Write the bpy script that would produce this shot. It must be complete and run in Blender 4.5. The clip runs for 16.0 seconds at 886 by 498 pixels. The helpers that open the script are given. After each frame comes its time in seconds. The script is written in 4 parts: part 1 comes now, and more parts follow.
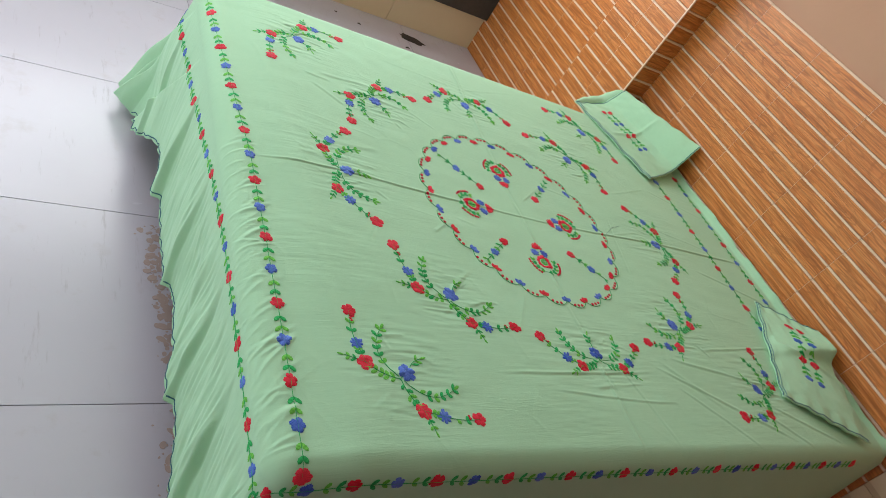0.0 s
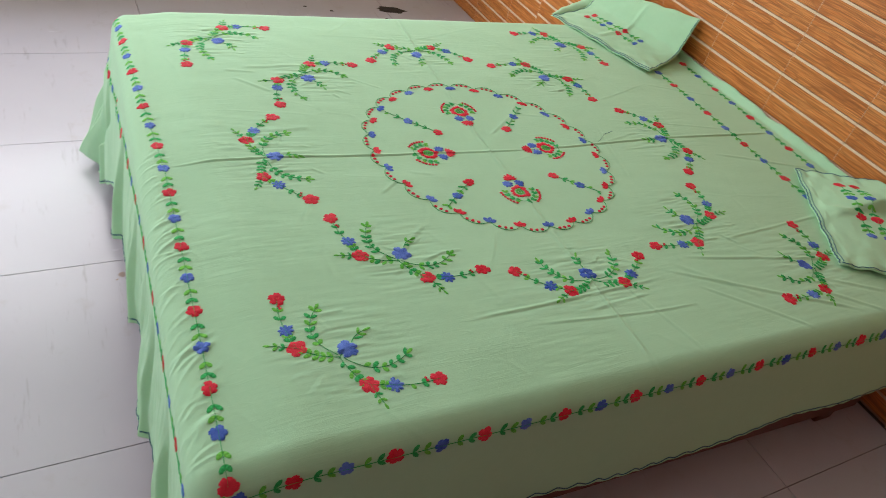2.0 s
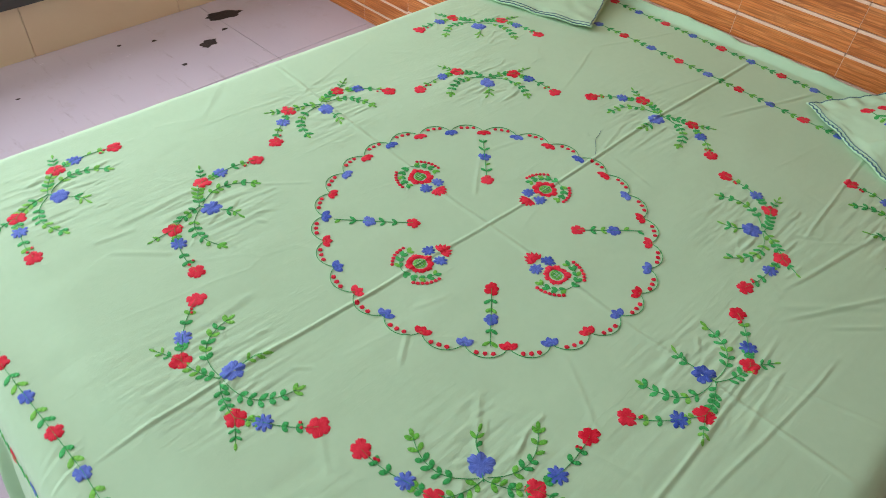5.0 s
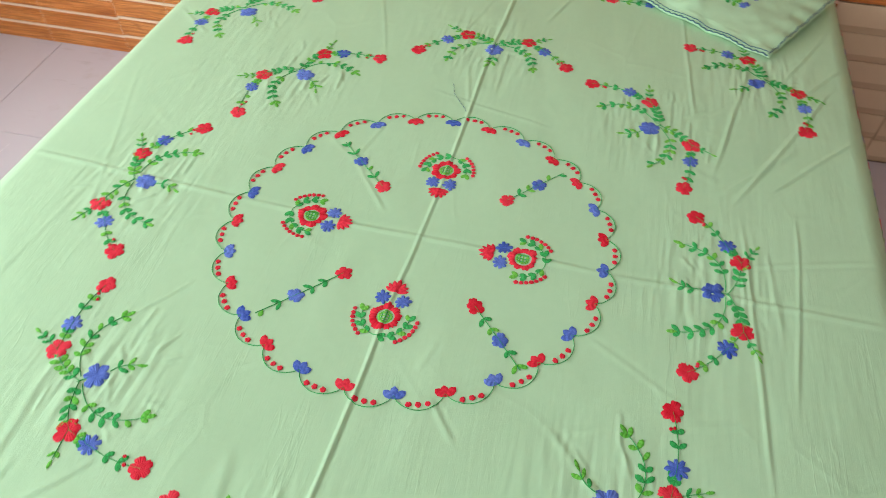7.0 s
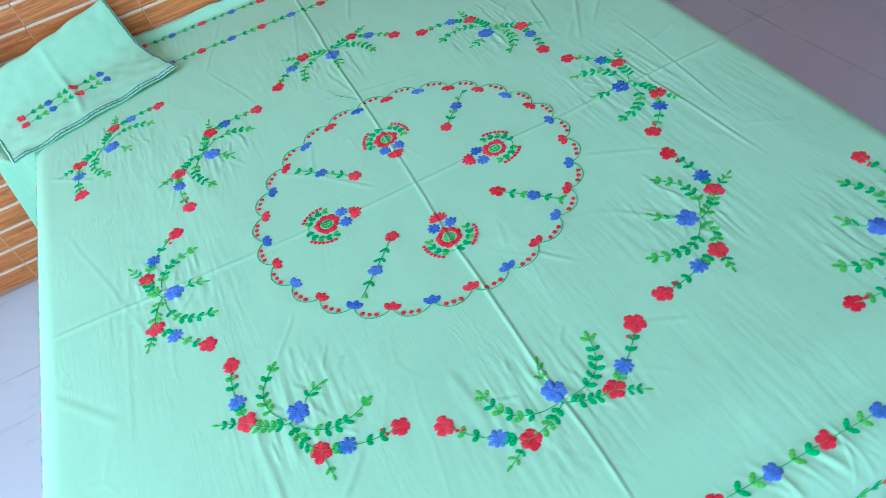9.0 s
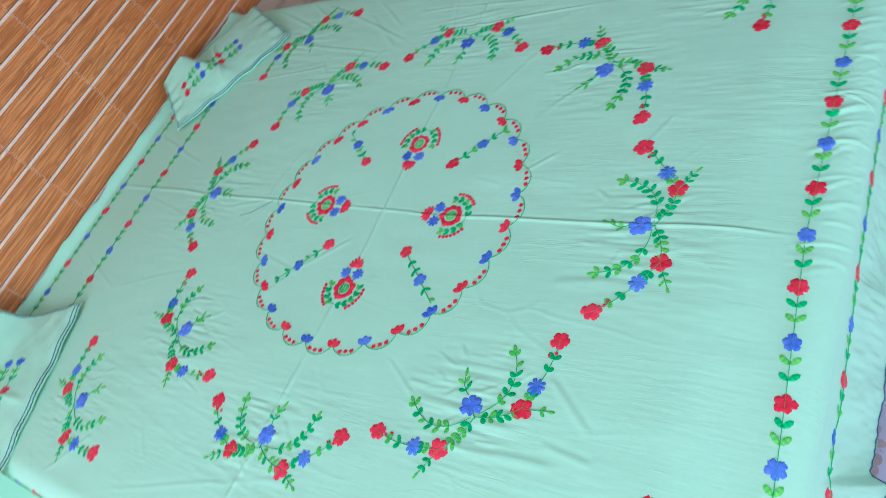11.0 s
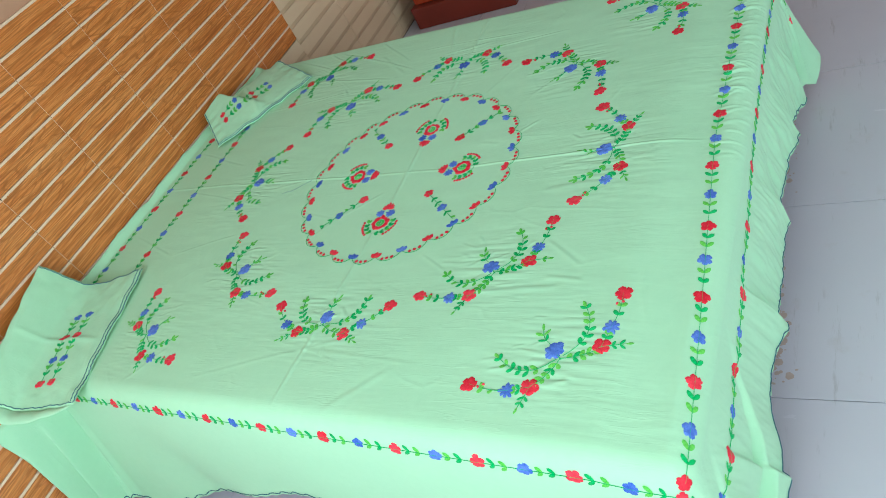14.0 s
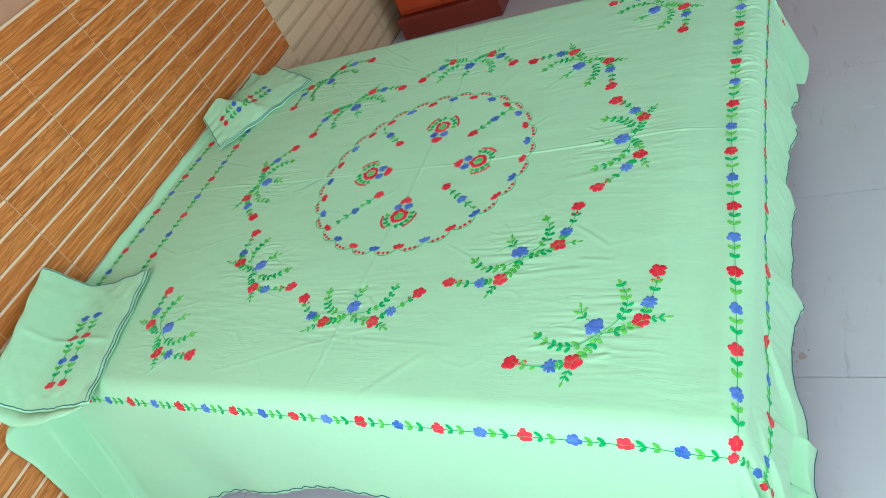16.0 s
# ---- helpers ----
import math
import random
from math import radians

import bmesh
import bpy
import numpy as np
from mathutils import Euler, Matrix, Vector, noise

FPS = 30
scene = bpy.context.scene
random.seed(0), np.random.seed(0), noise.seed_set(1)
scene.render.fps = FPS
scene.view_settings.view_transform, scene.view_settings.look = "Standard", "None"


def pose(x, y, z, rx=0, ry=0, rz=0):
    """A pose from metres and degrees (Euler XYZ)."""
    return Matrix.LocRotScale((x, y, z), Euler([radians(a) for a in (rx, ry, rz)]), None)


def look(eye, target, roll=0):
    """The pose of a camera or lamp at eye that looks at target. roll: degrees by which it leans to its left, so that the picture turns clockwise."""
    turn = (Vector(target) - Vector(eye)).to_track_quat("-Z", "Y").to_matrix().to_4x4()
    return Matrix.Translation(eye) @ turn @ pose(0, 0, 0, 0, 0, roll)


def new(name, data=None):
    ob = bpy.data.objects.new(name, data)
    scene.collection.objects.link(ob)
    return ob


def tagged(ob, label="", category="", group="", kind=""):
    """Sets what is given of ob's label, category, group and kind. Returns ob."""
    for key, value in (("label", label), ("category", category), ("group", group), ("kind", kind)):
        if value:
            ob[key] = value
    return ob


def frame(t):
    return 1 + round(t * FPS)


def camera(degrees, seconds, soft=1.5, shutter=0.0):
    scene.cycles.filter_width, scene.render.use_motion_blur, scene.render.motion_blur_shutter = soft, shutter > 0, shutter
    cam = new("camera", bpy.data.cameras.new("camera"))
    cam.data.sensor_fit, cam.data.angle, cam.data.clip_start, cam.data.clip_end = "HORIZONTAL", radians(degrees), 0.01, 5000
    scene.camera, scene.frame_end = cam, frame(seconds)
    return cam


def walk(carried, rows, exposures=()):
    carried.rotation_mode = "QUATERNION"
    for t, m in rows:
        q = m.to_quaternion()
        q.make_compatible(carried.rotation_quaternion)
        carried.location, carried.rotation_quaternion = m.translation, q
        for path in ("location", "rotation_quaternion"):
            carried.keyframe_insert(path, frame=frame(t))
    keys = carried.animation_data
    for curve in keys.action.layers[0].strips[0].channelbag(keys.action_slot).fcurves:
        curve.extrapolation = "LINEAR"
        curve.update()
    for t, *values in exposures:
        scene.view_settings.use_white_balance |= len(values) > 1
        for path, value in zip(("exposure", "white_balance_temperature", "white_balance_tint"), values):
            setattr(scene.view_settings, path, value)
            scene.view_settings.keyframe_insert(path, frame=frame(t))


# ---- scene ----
cam = camera(64.6, 16.0, soft=0.65, shutter=0.35)
PATH = [
    (0, (-1.327, -1.194, 1.461), (-0.172, 0.001, 0.347), 36.4),
    (0.5, (-1.241, -1.209, 1.462), (-0.162, 0.001, 0.291), 33.6),
    (1, (-1.117, -1.235, 1.464), (-0.131, 0.009, 0.247), 27.9),
    (1.5, (-1.023, -1.27, 1.459), (-0.09, -0.017, 0.211), 22.2),
    (2, (-0.963, -1.274, 1.462), (-0.068, -0.011, 0.195), 15.4),
    (2.5, (-0.895, -1.191, 1.465), (0.059, 0.046, 0.215), 13.6),
    (3, (-0.837, -1.041, 1.461), (0.102, 0.195, 0.199), 11.1),
    (3.2, (-0.827, -1.0, 1.453), (0.091, 0.22, 0.161), 10.5),
    (5.3, (-0.839, -0.547, 1.432), (0.285, 0.333, 0.031), 3.8),
    (5.5, (-0.867, -0.51, 1.431), (0.282, 0.321, 0.021), 3.5),
    (6, (-0.895, -0.423, 1.427), (0.361, 0.204, 0.002), 5.6),
    (6.5, (-0.83, -0.291, 1.408), (0.444, 0.204, -0.052), 1.5),
    (7, (-0.78, -0.198, 1.399), (0.517, 0.063, -0.101), 1.4),
    (7.5, (-0.794, -0.06, 1.403), (0.541, -0.068, -0.087), -0.7),
    (8, (-0.862, 0.061, 1.416), (0.51, -0.169, -0.022), -4.8),
    (8.5, (-1.0, 0.157, 1.408), (0.343, -0.195, -0.032), -9.4),
    (8.7, (-1.048, 0.202, 1.433), (0.284, -0.143, -0.018), -12.4),
    (10.8, (-0.962, 0.615, 1.442), (0.25, -0.135, 0.039), -38),
    (11, (-0.947, 0.663, 1.435), (0.201, -0.205, 0.046), -39.2),
    (11.5, (-0.92, 0.84, 1.447), (0.141, -0.235, 0.136), -37.1),
    (12, (-0.958, 0.983, 1.468), (0.089, -0.158, 0.203), -32),
    (12.5, (-1.025, 1.105, 1.481), (-0.004, -0.053, 0.209), -30.9),
    (13, (-1.061, 1.2, 1.481), (-0.025, 0.032, 0.231), -30.2),
    (13.5, (-1.074, 1.244, 1.488), (-0.043, 0.061, 0.248), -29.8),
    (14, (-1.048, 1.276, 1.506), (-0.024, 0.071, 0.281), -31.3),
    (14.5, (-1.007, 1.327, 1.522), (-0.013, 0.079, 0.315), -31.3),
    (15, (-0.981, 1.354, 1.526), (-0.037, 0.07, 0.318), -29.9),
    (15.5, (-0.956, 1.372, 1.528), (-0.02, 0.089, 0.313), -29.5),
    (16, (-0.931, 1.386, 1.529), (-0.003, 0.109, 0.302), -29.4),
]
EXPOSURES = [
    (0.0, 0.10, 6370, 10), (1.0, 0.09, 6420, 7), (2.0, 0.09, 6600, 12), (2.5, 0.25, 6550, 18), (3.0, 0.17, 6450, 24), (5.5, 0.20, 6470, 26), (6.5, 0.31, 6570, 20), (7.0, 0.41, 6670, 16),
    (7.5, 0.37, 5960, 12), (8.0, 0.41, 5040, 8), (8.5, 0.41, 4660, 2), (11.0, 0.33, 4910, 15), (12.0, 0.39, 5060, 11), (12.5, 0.37, 5330, 6),
    (13.5, 0.19, 5680, -2), (15.0, 0.25, 5830, -2), (16.0, 0.22, 5780, -4),
]
walk(cam, [(t, look(eye, target, roll)) for t, eye, target, roll in PATH], EXPOSURES)

# ---- world and light ----
world = bpy.data.worlds.new("world")
scene.world = world
world.use_nodes = True
wn = world.node_tree.nodes
sky = wn.new("ShaderNodeTexSky")
sky.sky_type, sky.sun_disc = "NISHITA", False
sky.sun_elevation, sky.sun_rotation = radians(50), radians(20)
world.node_tree.links.new(sky.outputs[0], wn["Background"].inputs[0])
wn["Background"].inputs[1].default_value = 0.15


def window_light(name, m, sx, sy, watts, colour):
    data = bpy.data.lights.new(name, "AREA")
    data.shape, data.size, data.size_y, data.energy, data.color = "RECTANGLE", sx, sy, watts, colour
    ob = new(name, data)
    ob.matrix_world = m
    return ob


# daylight in the north wall's wide window; fill lamp in an added west doorway
window_light("window_daylight", pose(-0.72, 2.2, 1.5, -98, 0, 0), 2.9, 1.4, 52, (1.0, 0.99, 0.97))
window_light("door_daylight", pose(-4.45, 0.5, 1.15, -110, 0, 90), 2.5, 1.8, 45, (1.0, 0.99, 0.98))


# ---- materials ----
class Mat:
    """A node material with a Principled shader and short ways to add to it."""

    def __init__(self, name, colour=(0.5, 0.5, 0.5), rough=0.6, metal=0.0, spec=0.5):
        self.m = bpy.data.materials.new(name)
        self.m.use_nodes = True
        self.nt = self.m.node_tree
        self.b = self.nt.nodes["Principled BSDF"]
        self.b.inputs["Base Color"].default_value = (*colour, 1)
        self.b.inputs["Roughness"].default_value = rough
        self.b.inputs["Metallic"].default_value = metal
        self.b.inputs["Specular IOR Level"].default_value = spec

    def n(self, kind, **kw):
        node = self.nt.nodes.new(kind)
        for key, value in kw.items():
            node.inputs[key.replace("_", " ")].default_value = value
        return node

    def link(self, a, b):
        self.nt.links.new(a, b)

    def coords(self, kind="Object", scale=(1, 1, 1)):
        tc, mp = self.n("ShaderNodeTexCoord"), self.n("ShaderNodeMapping")
        mp.inputs["Scale"].default_value = scale
        self.link(tc.outputs[kind], mp.inputs["Vector"])
        return mp.outputs[0]

    def noise(self, vec, scale, detail=4.0, rough=0.55):
        t = self.n("ShaderNodeTexNoise", Scale=scale, Detail=detail, Roughness=rough)
        self.link(vec, t.inputs["Vector"])
        return t.outputs["Fac"]

    def ramp(self, fac, stops):
        r = self.n("ShaderNodeValToRGB")
        while len(r.color_ramp.elements) < len(stops):
            r.color_ramp.elements.new(0.5)
        for el, (p, c) in zip(r.color_ramp.elements, stops):
            el.position, el.color = p, (*c, 1) if len(c) == 3 else c
        self.link(fac, r.inputs[0])
        return r.outputs[0]

    def mix(self, fac, a, b, blend="MIX"):
        x = self.nt.nodes.new("ShaderNodeMix")
        x.data_type, x.blend_type = "RGBA", blend
        for value, sock in ((fac, x.inputs[0]), (a, x.inputs[6]), (b, x.inputs[7])):
            if isinstance(value, (int, float)):
                sock.default_value = value
            elif isinstance(value, tuple):
                sock.default_value = (*value, 1)
            else:
                self.link(value, sock)
        return x.outputs[2]

    def math(self, op, a, b=0.0):
        x = self.nt.nodes.new("ShaderNodeMath")
        x.operation = op
        for value, sock in ((a, x.inputs[0]), (b, x.inputs[1])):
            if isinstance(value, (int, float)):
                sock.default_value = value
            else:
                self.link(value, sock)
        return x.outputs[0]

    def colour(self, sock):
        self.link(sock, self.b.inputs["Base Color"])

    def roughness(self, sock):
        self.link(sock, self.b.inputs["Roughness"])

    def bump(self, height, strength=0.3, distance=0.002, after=None):
        x = self.n("ShaderNodeBump", Strength=strength, Distance=distance)
        self.link(height, x.inputs["Height"])
        if after:
            self.link(after, x.inputs["Normal"])
        self.link(x.outputs[0], self.b.inputs["Normal"])
        return x.outputs[0]


def cotton(name, base, pale):
    a = Mat(name, base, 0.85, 0, 0.2)
    v = a.coords()
    big, small = a.noise(v, 3.0, 5), a.noise(v, 60.0, 4)
    a.colour(a.mix(a.math("ADD", a.math("MULTIPLY", big, 0.6), a.math("MULTIPLY", small, 0.4)), base, pale))
    crinkle = a.noise(a.coords(scale=(14, 130, 60)), 1.0, 5, 0.6)
    weave = a.noise(v, 1400.0, 1)
    patches = a.ramp(a.noise(a.coords(), 2.6, 3), [(0.36, (0.22, 0.22, 0.22)), (0.62, (1, 1, 1))])
    lines = a.ramp(a.noise(a.coords(scale=(5, 46, 30)), 1.0, 3, 0.5), [(0.47, (0, 0, 0)), (0.50, (1, 1, 1)), (0.53, (0, 0, 0))])
    few = a.ramp(a.noise(a.coords(scale=(3, 4, 4)), 2.2, 2), [(0.50, (0, 0, 0)), (0.62, (1, 1, 1))])
    height = a.math("ADD", a.math("MULTIPLY", crinkle, patches), a.math("MULTIPLY", a.math("MULTIPLY", lines, few), 0.35))
    b1 = a.bump(height, 0.19, 0.0026)
    vor = a.n("ShaderNodeTexVoronoi", Scale=1.0)
    vor.feature = "DISTANCE_TO_EDGE"
    bent = a.n("ShaderNodeTexNoise", Scale=3.0, Detail=2.0)
    a.link(v, bent.inputs["Vector"])
    a.link(a.mix(0.5, a.coords(scale=(9, 15, 12)), bent.outputs["Color"]), vor.inputs["Vector"])
    crease = a.ramp(vor.outputs["Distance"], [(0.0, (1, 1, 1)), (0.045, (0, 0, 0))])
    patch2 = a.ramp(a.noise(a.coords(scale=(1, 1.4, 1)), 5.5, 2), [(0.48, (0, 0, 0)), (0.62, (1, 1, 1))])
    b2 = a.bump(a.math("MULTIPLY", crease, patch2), 0.14, 0.0022, b1)
    a.bump(weave, 0.18, 0.0006, b2)
    a.b.inputs["Sheen Weight"].default_value = 0.15
    a.b.inputs["Sheen Roughness"].default_value = 0.5
    return a.m


def thread(name, dark, light):
    """Satin-stitch thread: fine ridges along each stitch, from the UV map (across, along)."""
    a = Mat(name, dark, 0.62, 0, 0.12)
    uv = a.coords("UV", (1, 1, 1))
    sep = a.n("ShaderNodeSeparateXYZ")
    a.link(uv, sep.inputs[0])
    ridges = a.math("SINE", a.math("MULTIPLY", sep.outputs[0], 150.0))
    ob = a.math("ADD", a.math("MULTIPLY", a.noise(a.coords(), 80.0, 3), 0.6), a.math("MULTIPLY", a.noise(a.coords("UV", (46, 1.6, 1)), 1.0, 2), 0.7))
    info = a.n("ShaderNodeObjectInfo")
    tone = a.math("ADD", a.math("MULTIPLY", ob, 1.7), a.math("MULTIPLY", info.outputs["Random"], 0.45))
    fac = a.math("SUBTRACT", tone, 0.86)
    col = a.mix(fac, dark, light)
    col = a.mix(a.math("MULTIPLY", a.math("ADD", ridges, 1.0), 0.04), col, (0.02, 0.02, 0.02), "MIX")
    a.colour(col)
    a.bump(ridges, 0.28, 0.0007)
    a.b.inputs["Sheen Weight"].default_value = 0.04
    a.b.inputs["Sheen Roughness"].default_value = 0.4
    return a.m


def wood_tile(name, dark, mid, light):
    a = Mat(name, mid, 0.34, 0, 0.5)
    info = a.n("ShaderNodeObjectInfo")
    tc, mp = a.n("ShaderNodeTexCoord"), a.n("ShaderNodeMapping")
    mp.inputs["Scale"].default_value = (1, 1, 1)
    shift = a.n("ShaderNodeCombineXYZ")
    a.link(a.math("MULTIPLY", info.outputs["Random"], 37.0), shift.inputs[1])
    a.link(a.math("MULTIPLY", info.outputs["Random"], 91.0), shift.inputs[2])
    a.link(tc.outputs["Object"], mp.inputs["Vector"])
    a.link(shift.outputs[0], mp.inputs["Location"])
    warp = a.n("ShaderNodeTexNoise", Scale=5.0, Detail=3.0)
    a.link(mp.outputs[0], warp.inputs["Vector"])
    st = a.n("ShaderNodeMapping")
    st.inputs["Scale"].default_value = (6, 3.6, 95)
    a.link(a.mix(0.022, mp.outputs[0], warp.outputs["Color"]), st.inputs["Vector"])
    grain = a.noise(st.outputs[0], 1.0, 6, 0.62)
    st2 = a.n("ShaderNodeMapping")
    st2.inputs["Scale"].default_value = (20, 9, 330)
    a.link(mp.outputs[0], st2.inputs["Vector"])
    fine = a.noise(st2.outputs[0], 1.0, 3)
    base = a.ramp(grain, [(0.3, dark), (0.46, mid), (0.6, light), (0.75, mid)])
    st3 = a.n("ShaderNodeMapping")
    st3.inputs["Scale"].default_value = (3, 2.6, 17)
    a.link(a.mix(0.04, mp.outputs[0], warp.outputs["Color"]), st3.inputs["Vector"])
    rings = a.math("SINE", a.math("MULTIPLY", a.noise(st3.outputs[0], 1.0, 2, 0.4), 85.0))
    rings = a.ramp(rings, [(0.55, (0, 0, 0)), (0.98, (1, 1, 1))])
    figure = a.ramp(a.noise(st3.outputs[0], 0.35, 2), [(0.36, (0.15, 0.15, 0.15)), (0.6, (0.55, 0.55, 0.55))])
    base = a.mix(a.math("MULTIPLY", rings, figure), base, dark)
    base = a.mix(a.ramp(fine, [(0.42, (0, 0, 0)), (0.7, (0.9, 0.9, 0.9))]), base, tuple(c * 0.45 for c in mid))
    a.colour(a.mix(a.math("MULTIPLY", info.outputs["Random"], 0.25), base, tuple(c * 0.7 for c in mid)))
    a.roughness(a.math("ADD", a.math("MULTIPLY", fine, 0.2), 0.28))
    a.bump(grain, 0.18, 0.0015)
    return a.m


def mottled(name, c1, c2, scale, rough=0.6, bump=0.2, spec=0.5, distance=0.002):
    a = Mat(name, c1, rough, 0, spec)
    v = a.coords()
    f1, f2 = a.noise(v, scale, 6), a.noise(v, scale * 11, 4)
    a.colour(a.mix(a.math("ADD", a.math("MULTIPLY", f1, 0.7), a.math("MULTIPLY", f2, 0.3)), c1, c2))
    a.roughness(a.math("ADD", a.math("MULTIPLY", f2, 0.25), rough - 0.12))
    if bump:
        a.bump(f2, bump, distance)
    return a.m


def floor_marble(name):
    a = Mat(name, (0.6, 0.6, 0.62), 0.2, 0, 0.5)
    v = a.coords()
    streak = a.noise(a.coords(scale=(3, 14, 1)), 1.6, 6, 0.6)
    cloud = a.noise(v, 2.2, 4)
    col = a.mix(a.math("MULTIPLY", cloud, 0.8), (0.53, 0.535, 0.605), (0.63, 0.635, 0.70))
    scuff = a.ramp(a.noise(a.coords(scale=(34, 4, 1)), 1.0, 6, 0.7), [(0.60, (0, 0, 0)), (0.70, (1, 1, 1))])
    col = a.mix(a.math("MULTIPLY", scuff, 0.42), col, (0.30, 0.29, 0.31))
    dirt = a.ramp(a.noise(v, 7.0, 8, 0.7), [(0.58, (0, 0, 0)), (0.72, (1, 1, 1))])
    a.colour(a.mix(a.math("MULTIPLY", dirt, 0.3), col, (0.42, 0.38, 0.36)))
    a.roughness(a.math("ADD", a.math("MULTIPLY", streak, 0.22), 0.12))
    a.bump(a.noise(v, 30.0, 3), 0.03, 0.001)
    return a.m


SHEET = cotton("sheet_cotton", (0.385, 0.70, 0.435), (0.465, 0.78, 0.515))
RED = thread("red_thread", (0.62, 0.003, 0.022), (0.92, 0.07, 0.11))
BLUE = thread("blue_thread", (0.022, 0.085, 0.47), (0.18, 0.32, 0.85))
DARK_GREEN = thread("dark_green_thread", (0.014, 0.34, 0.075), (0.055, 0.60, 0.17))
LIGHT_GREEN = thread("light_green_thread", (0.08, 0.48, 0.05), (0.22, 0.72, 0.12))
EDGING = thread("edging_thread", (0.02, 0.10, 0.13), (0.09, 0.26, 0.30))
WOOD = wood_tile("wood_tile", (0.30, 0.080, 0.016), (0.66, 0.220, 0.046), (0.78, 0.32, 0.090))
INLAY = mottled("inlay_stripe", (0.75, 0.54, 0.38), (0.85, 0.66, 0.48), 30, 0.5, 0.1)
GROUT = mottled("grout", (0.42, 0.27, 0.16), (0.5, 0.34, 0.22), 20, 0.8, 0.3)
PLASTER = mottled("pink_plaster", (0.46, 0.26, 0.155), (0.52, 0.31, 0.20), 4, 0.75, 0.2)
CREAM = mottled("cream_tile", (0.66, 0.52, 0.33), (0.73, 0.59, 0.40), 6, 0.35, 0.08)
CREAM_SHADE = mottled("cream_tile_rib_shade", (0.57, 0.43, 0.26), (0.64, 0.50, 0.32), 9, 0.35, 0.08)
FLOOR = floor_marble("floor_tile")
JOINT = mottled("floor_joint", (0.10, 0.10, 0.11), (0.2, 0.19, 0.19), 60, 0.85, 0.3)
STONE = mottled("dark_stone", (0.03, 0.028, 0.027), (0.07, 0.065, 0.06), 40, 0.35, 0.1)
CHIP = mottled("chipped_black", (0.012, 0.012, 0.012), (0.05, 0.045, 0.04), 60, 0.8, 0.6)
CEMENT = mottled("cement_crumbs", (0.46, 0.38, 0.34), (0.58, 0.51, 0.47), 50, 0.9, 0.6)
CRUMB = mottled("brown_crumbs", (0.40, 0.31, 0.27), (0.52, 0.44, 0.40), 50, 0.9, 0.6)
LACQUER = mottled("red_lacquered_wood", (0.42, 0.045, 0.010), (0.50, 0.065, 0.015), 12, 0.35, 0.05)
DARK_LACQUER = mottled("dark_red_wood", (0.17, 0.022, 0.012), (0.24, 0.035, 0.02), 12, 0.4, 0.05)
BED_WOOD = mottled("bed_wood", (0.09, 0.026, 0.016), (0.14, 0.04, 0.025), 9, 0.5, 0.15)
MATTRESS = mottled("mattress_cloth", (0.5, 0.48, 0.5), (0.6, 0.58, 0.6), 20, 0.9, 0.3)
MAGENTA = mottled("magenta_cloth", (0.45, 0.01, 0.22), (0.6, 0.03, 0.35), 20, 0.85, 0.3)
WHITE_PAINT = mottled("white_paint", (0.74, 0.72, 0.69), (0.80, 0.78, 0.75), 3, 0.7, 0.15)
LOW_BOUNCE_RED = mottled("red_brown_low_bounce", (0.15, 0.045, 0.028), (0.20, 0.065, 0.04), 3, 0.7, 0.15)
STEEL = mottled("steel", (0.5, 0.5, 0.5), (0.6, 0.6, 0.6), 30, 0.35, 0.05)


# ---- mesh helpers ----
def mesh_object(name, verts, faces, mats, parent=None, face_mats=None, smooth=False, uvs=None):
    me = bpy.data.meshes.new(name)
    me.from_pydata([tuple(v) for v in verts], [], [tuple(f) for f in faces])
    for m in mats:
        me.materials.append(m)
    if face_mats is not None:
        me.polygons.foreach_set("material_index", np.asarray(face_mats, dtype=np.int32))
    if smooth:
        me.polygons.foreach_set("use_smooth", np.ones(len(me.polygons), dtype=bool))
    if uvs is not None:
        layer = me.uv_layers.new(name="stitch")
        loops = np.zeros(len(me.loops), dtype=np.int32)
        me.loops.foreach_get("vertex_index", loops)
        layer.data.foreach_set("uv", np.asarray(uvs, dtype=np.float32)[loops].ravel())
    me.update()
    ob = new(name, me)
    if parent is not None:
        ob.parent = parent
    return ob


def part(name, bm, material, parent, label=""):
    me = bpy.data.meshes.new(name)
    bm.to_mesh(me)
    bm.free()
    for m in material if isinstance(material, (list, tuple)) else [material]:
        me.materials.append(m)
    ob = new(name, me)
    ob.parent = parent
    if label:
        tagged(ob, label)
    return ob


def box_bm(lo, hi, bevel=0.0, segments=2):
    bm = bmesh.new()
    c = [(a + b) / 2 for a, b in zip(lo, hi)]
    d = [b - a for a, b in zip(lo, hi)]
    bmesh.ops.create_cube(bm, size=1, matrix=Matrix.Translation(c) @ Matrix.Diagonal((*d, 1)))
    if bevel:
        bmesh.ops.bevel(bm, geom=bm.edges[:], offset=bevel, segments=segments, affect="EDGES", profile=0.5)
    return bm


def box(name, lo, hi, material, parent=None, bevel=0.0, label=""):
    return part(name, box_bm(lo, hi, bevel), material, parent, label)


def structure(name, lo, hi, material, label, category):
    ob = box(name, lo, hi, material)
    return tagged(ob, label, category, kind="structure")


# ---- the room ----
WALL_X, PIER_X, PIER_Y0, PIER_Y1 = 1.075, 0.955, 0.85, 1.21
NORTH, SOUTH, WEST, CEIL = 2.15, -2.7, -4.5, 2.75
TOP_Z, STRIP = 1.226, 0.0672

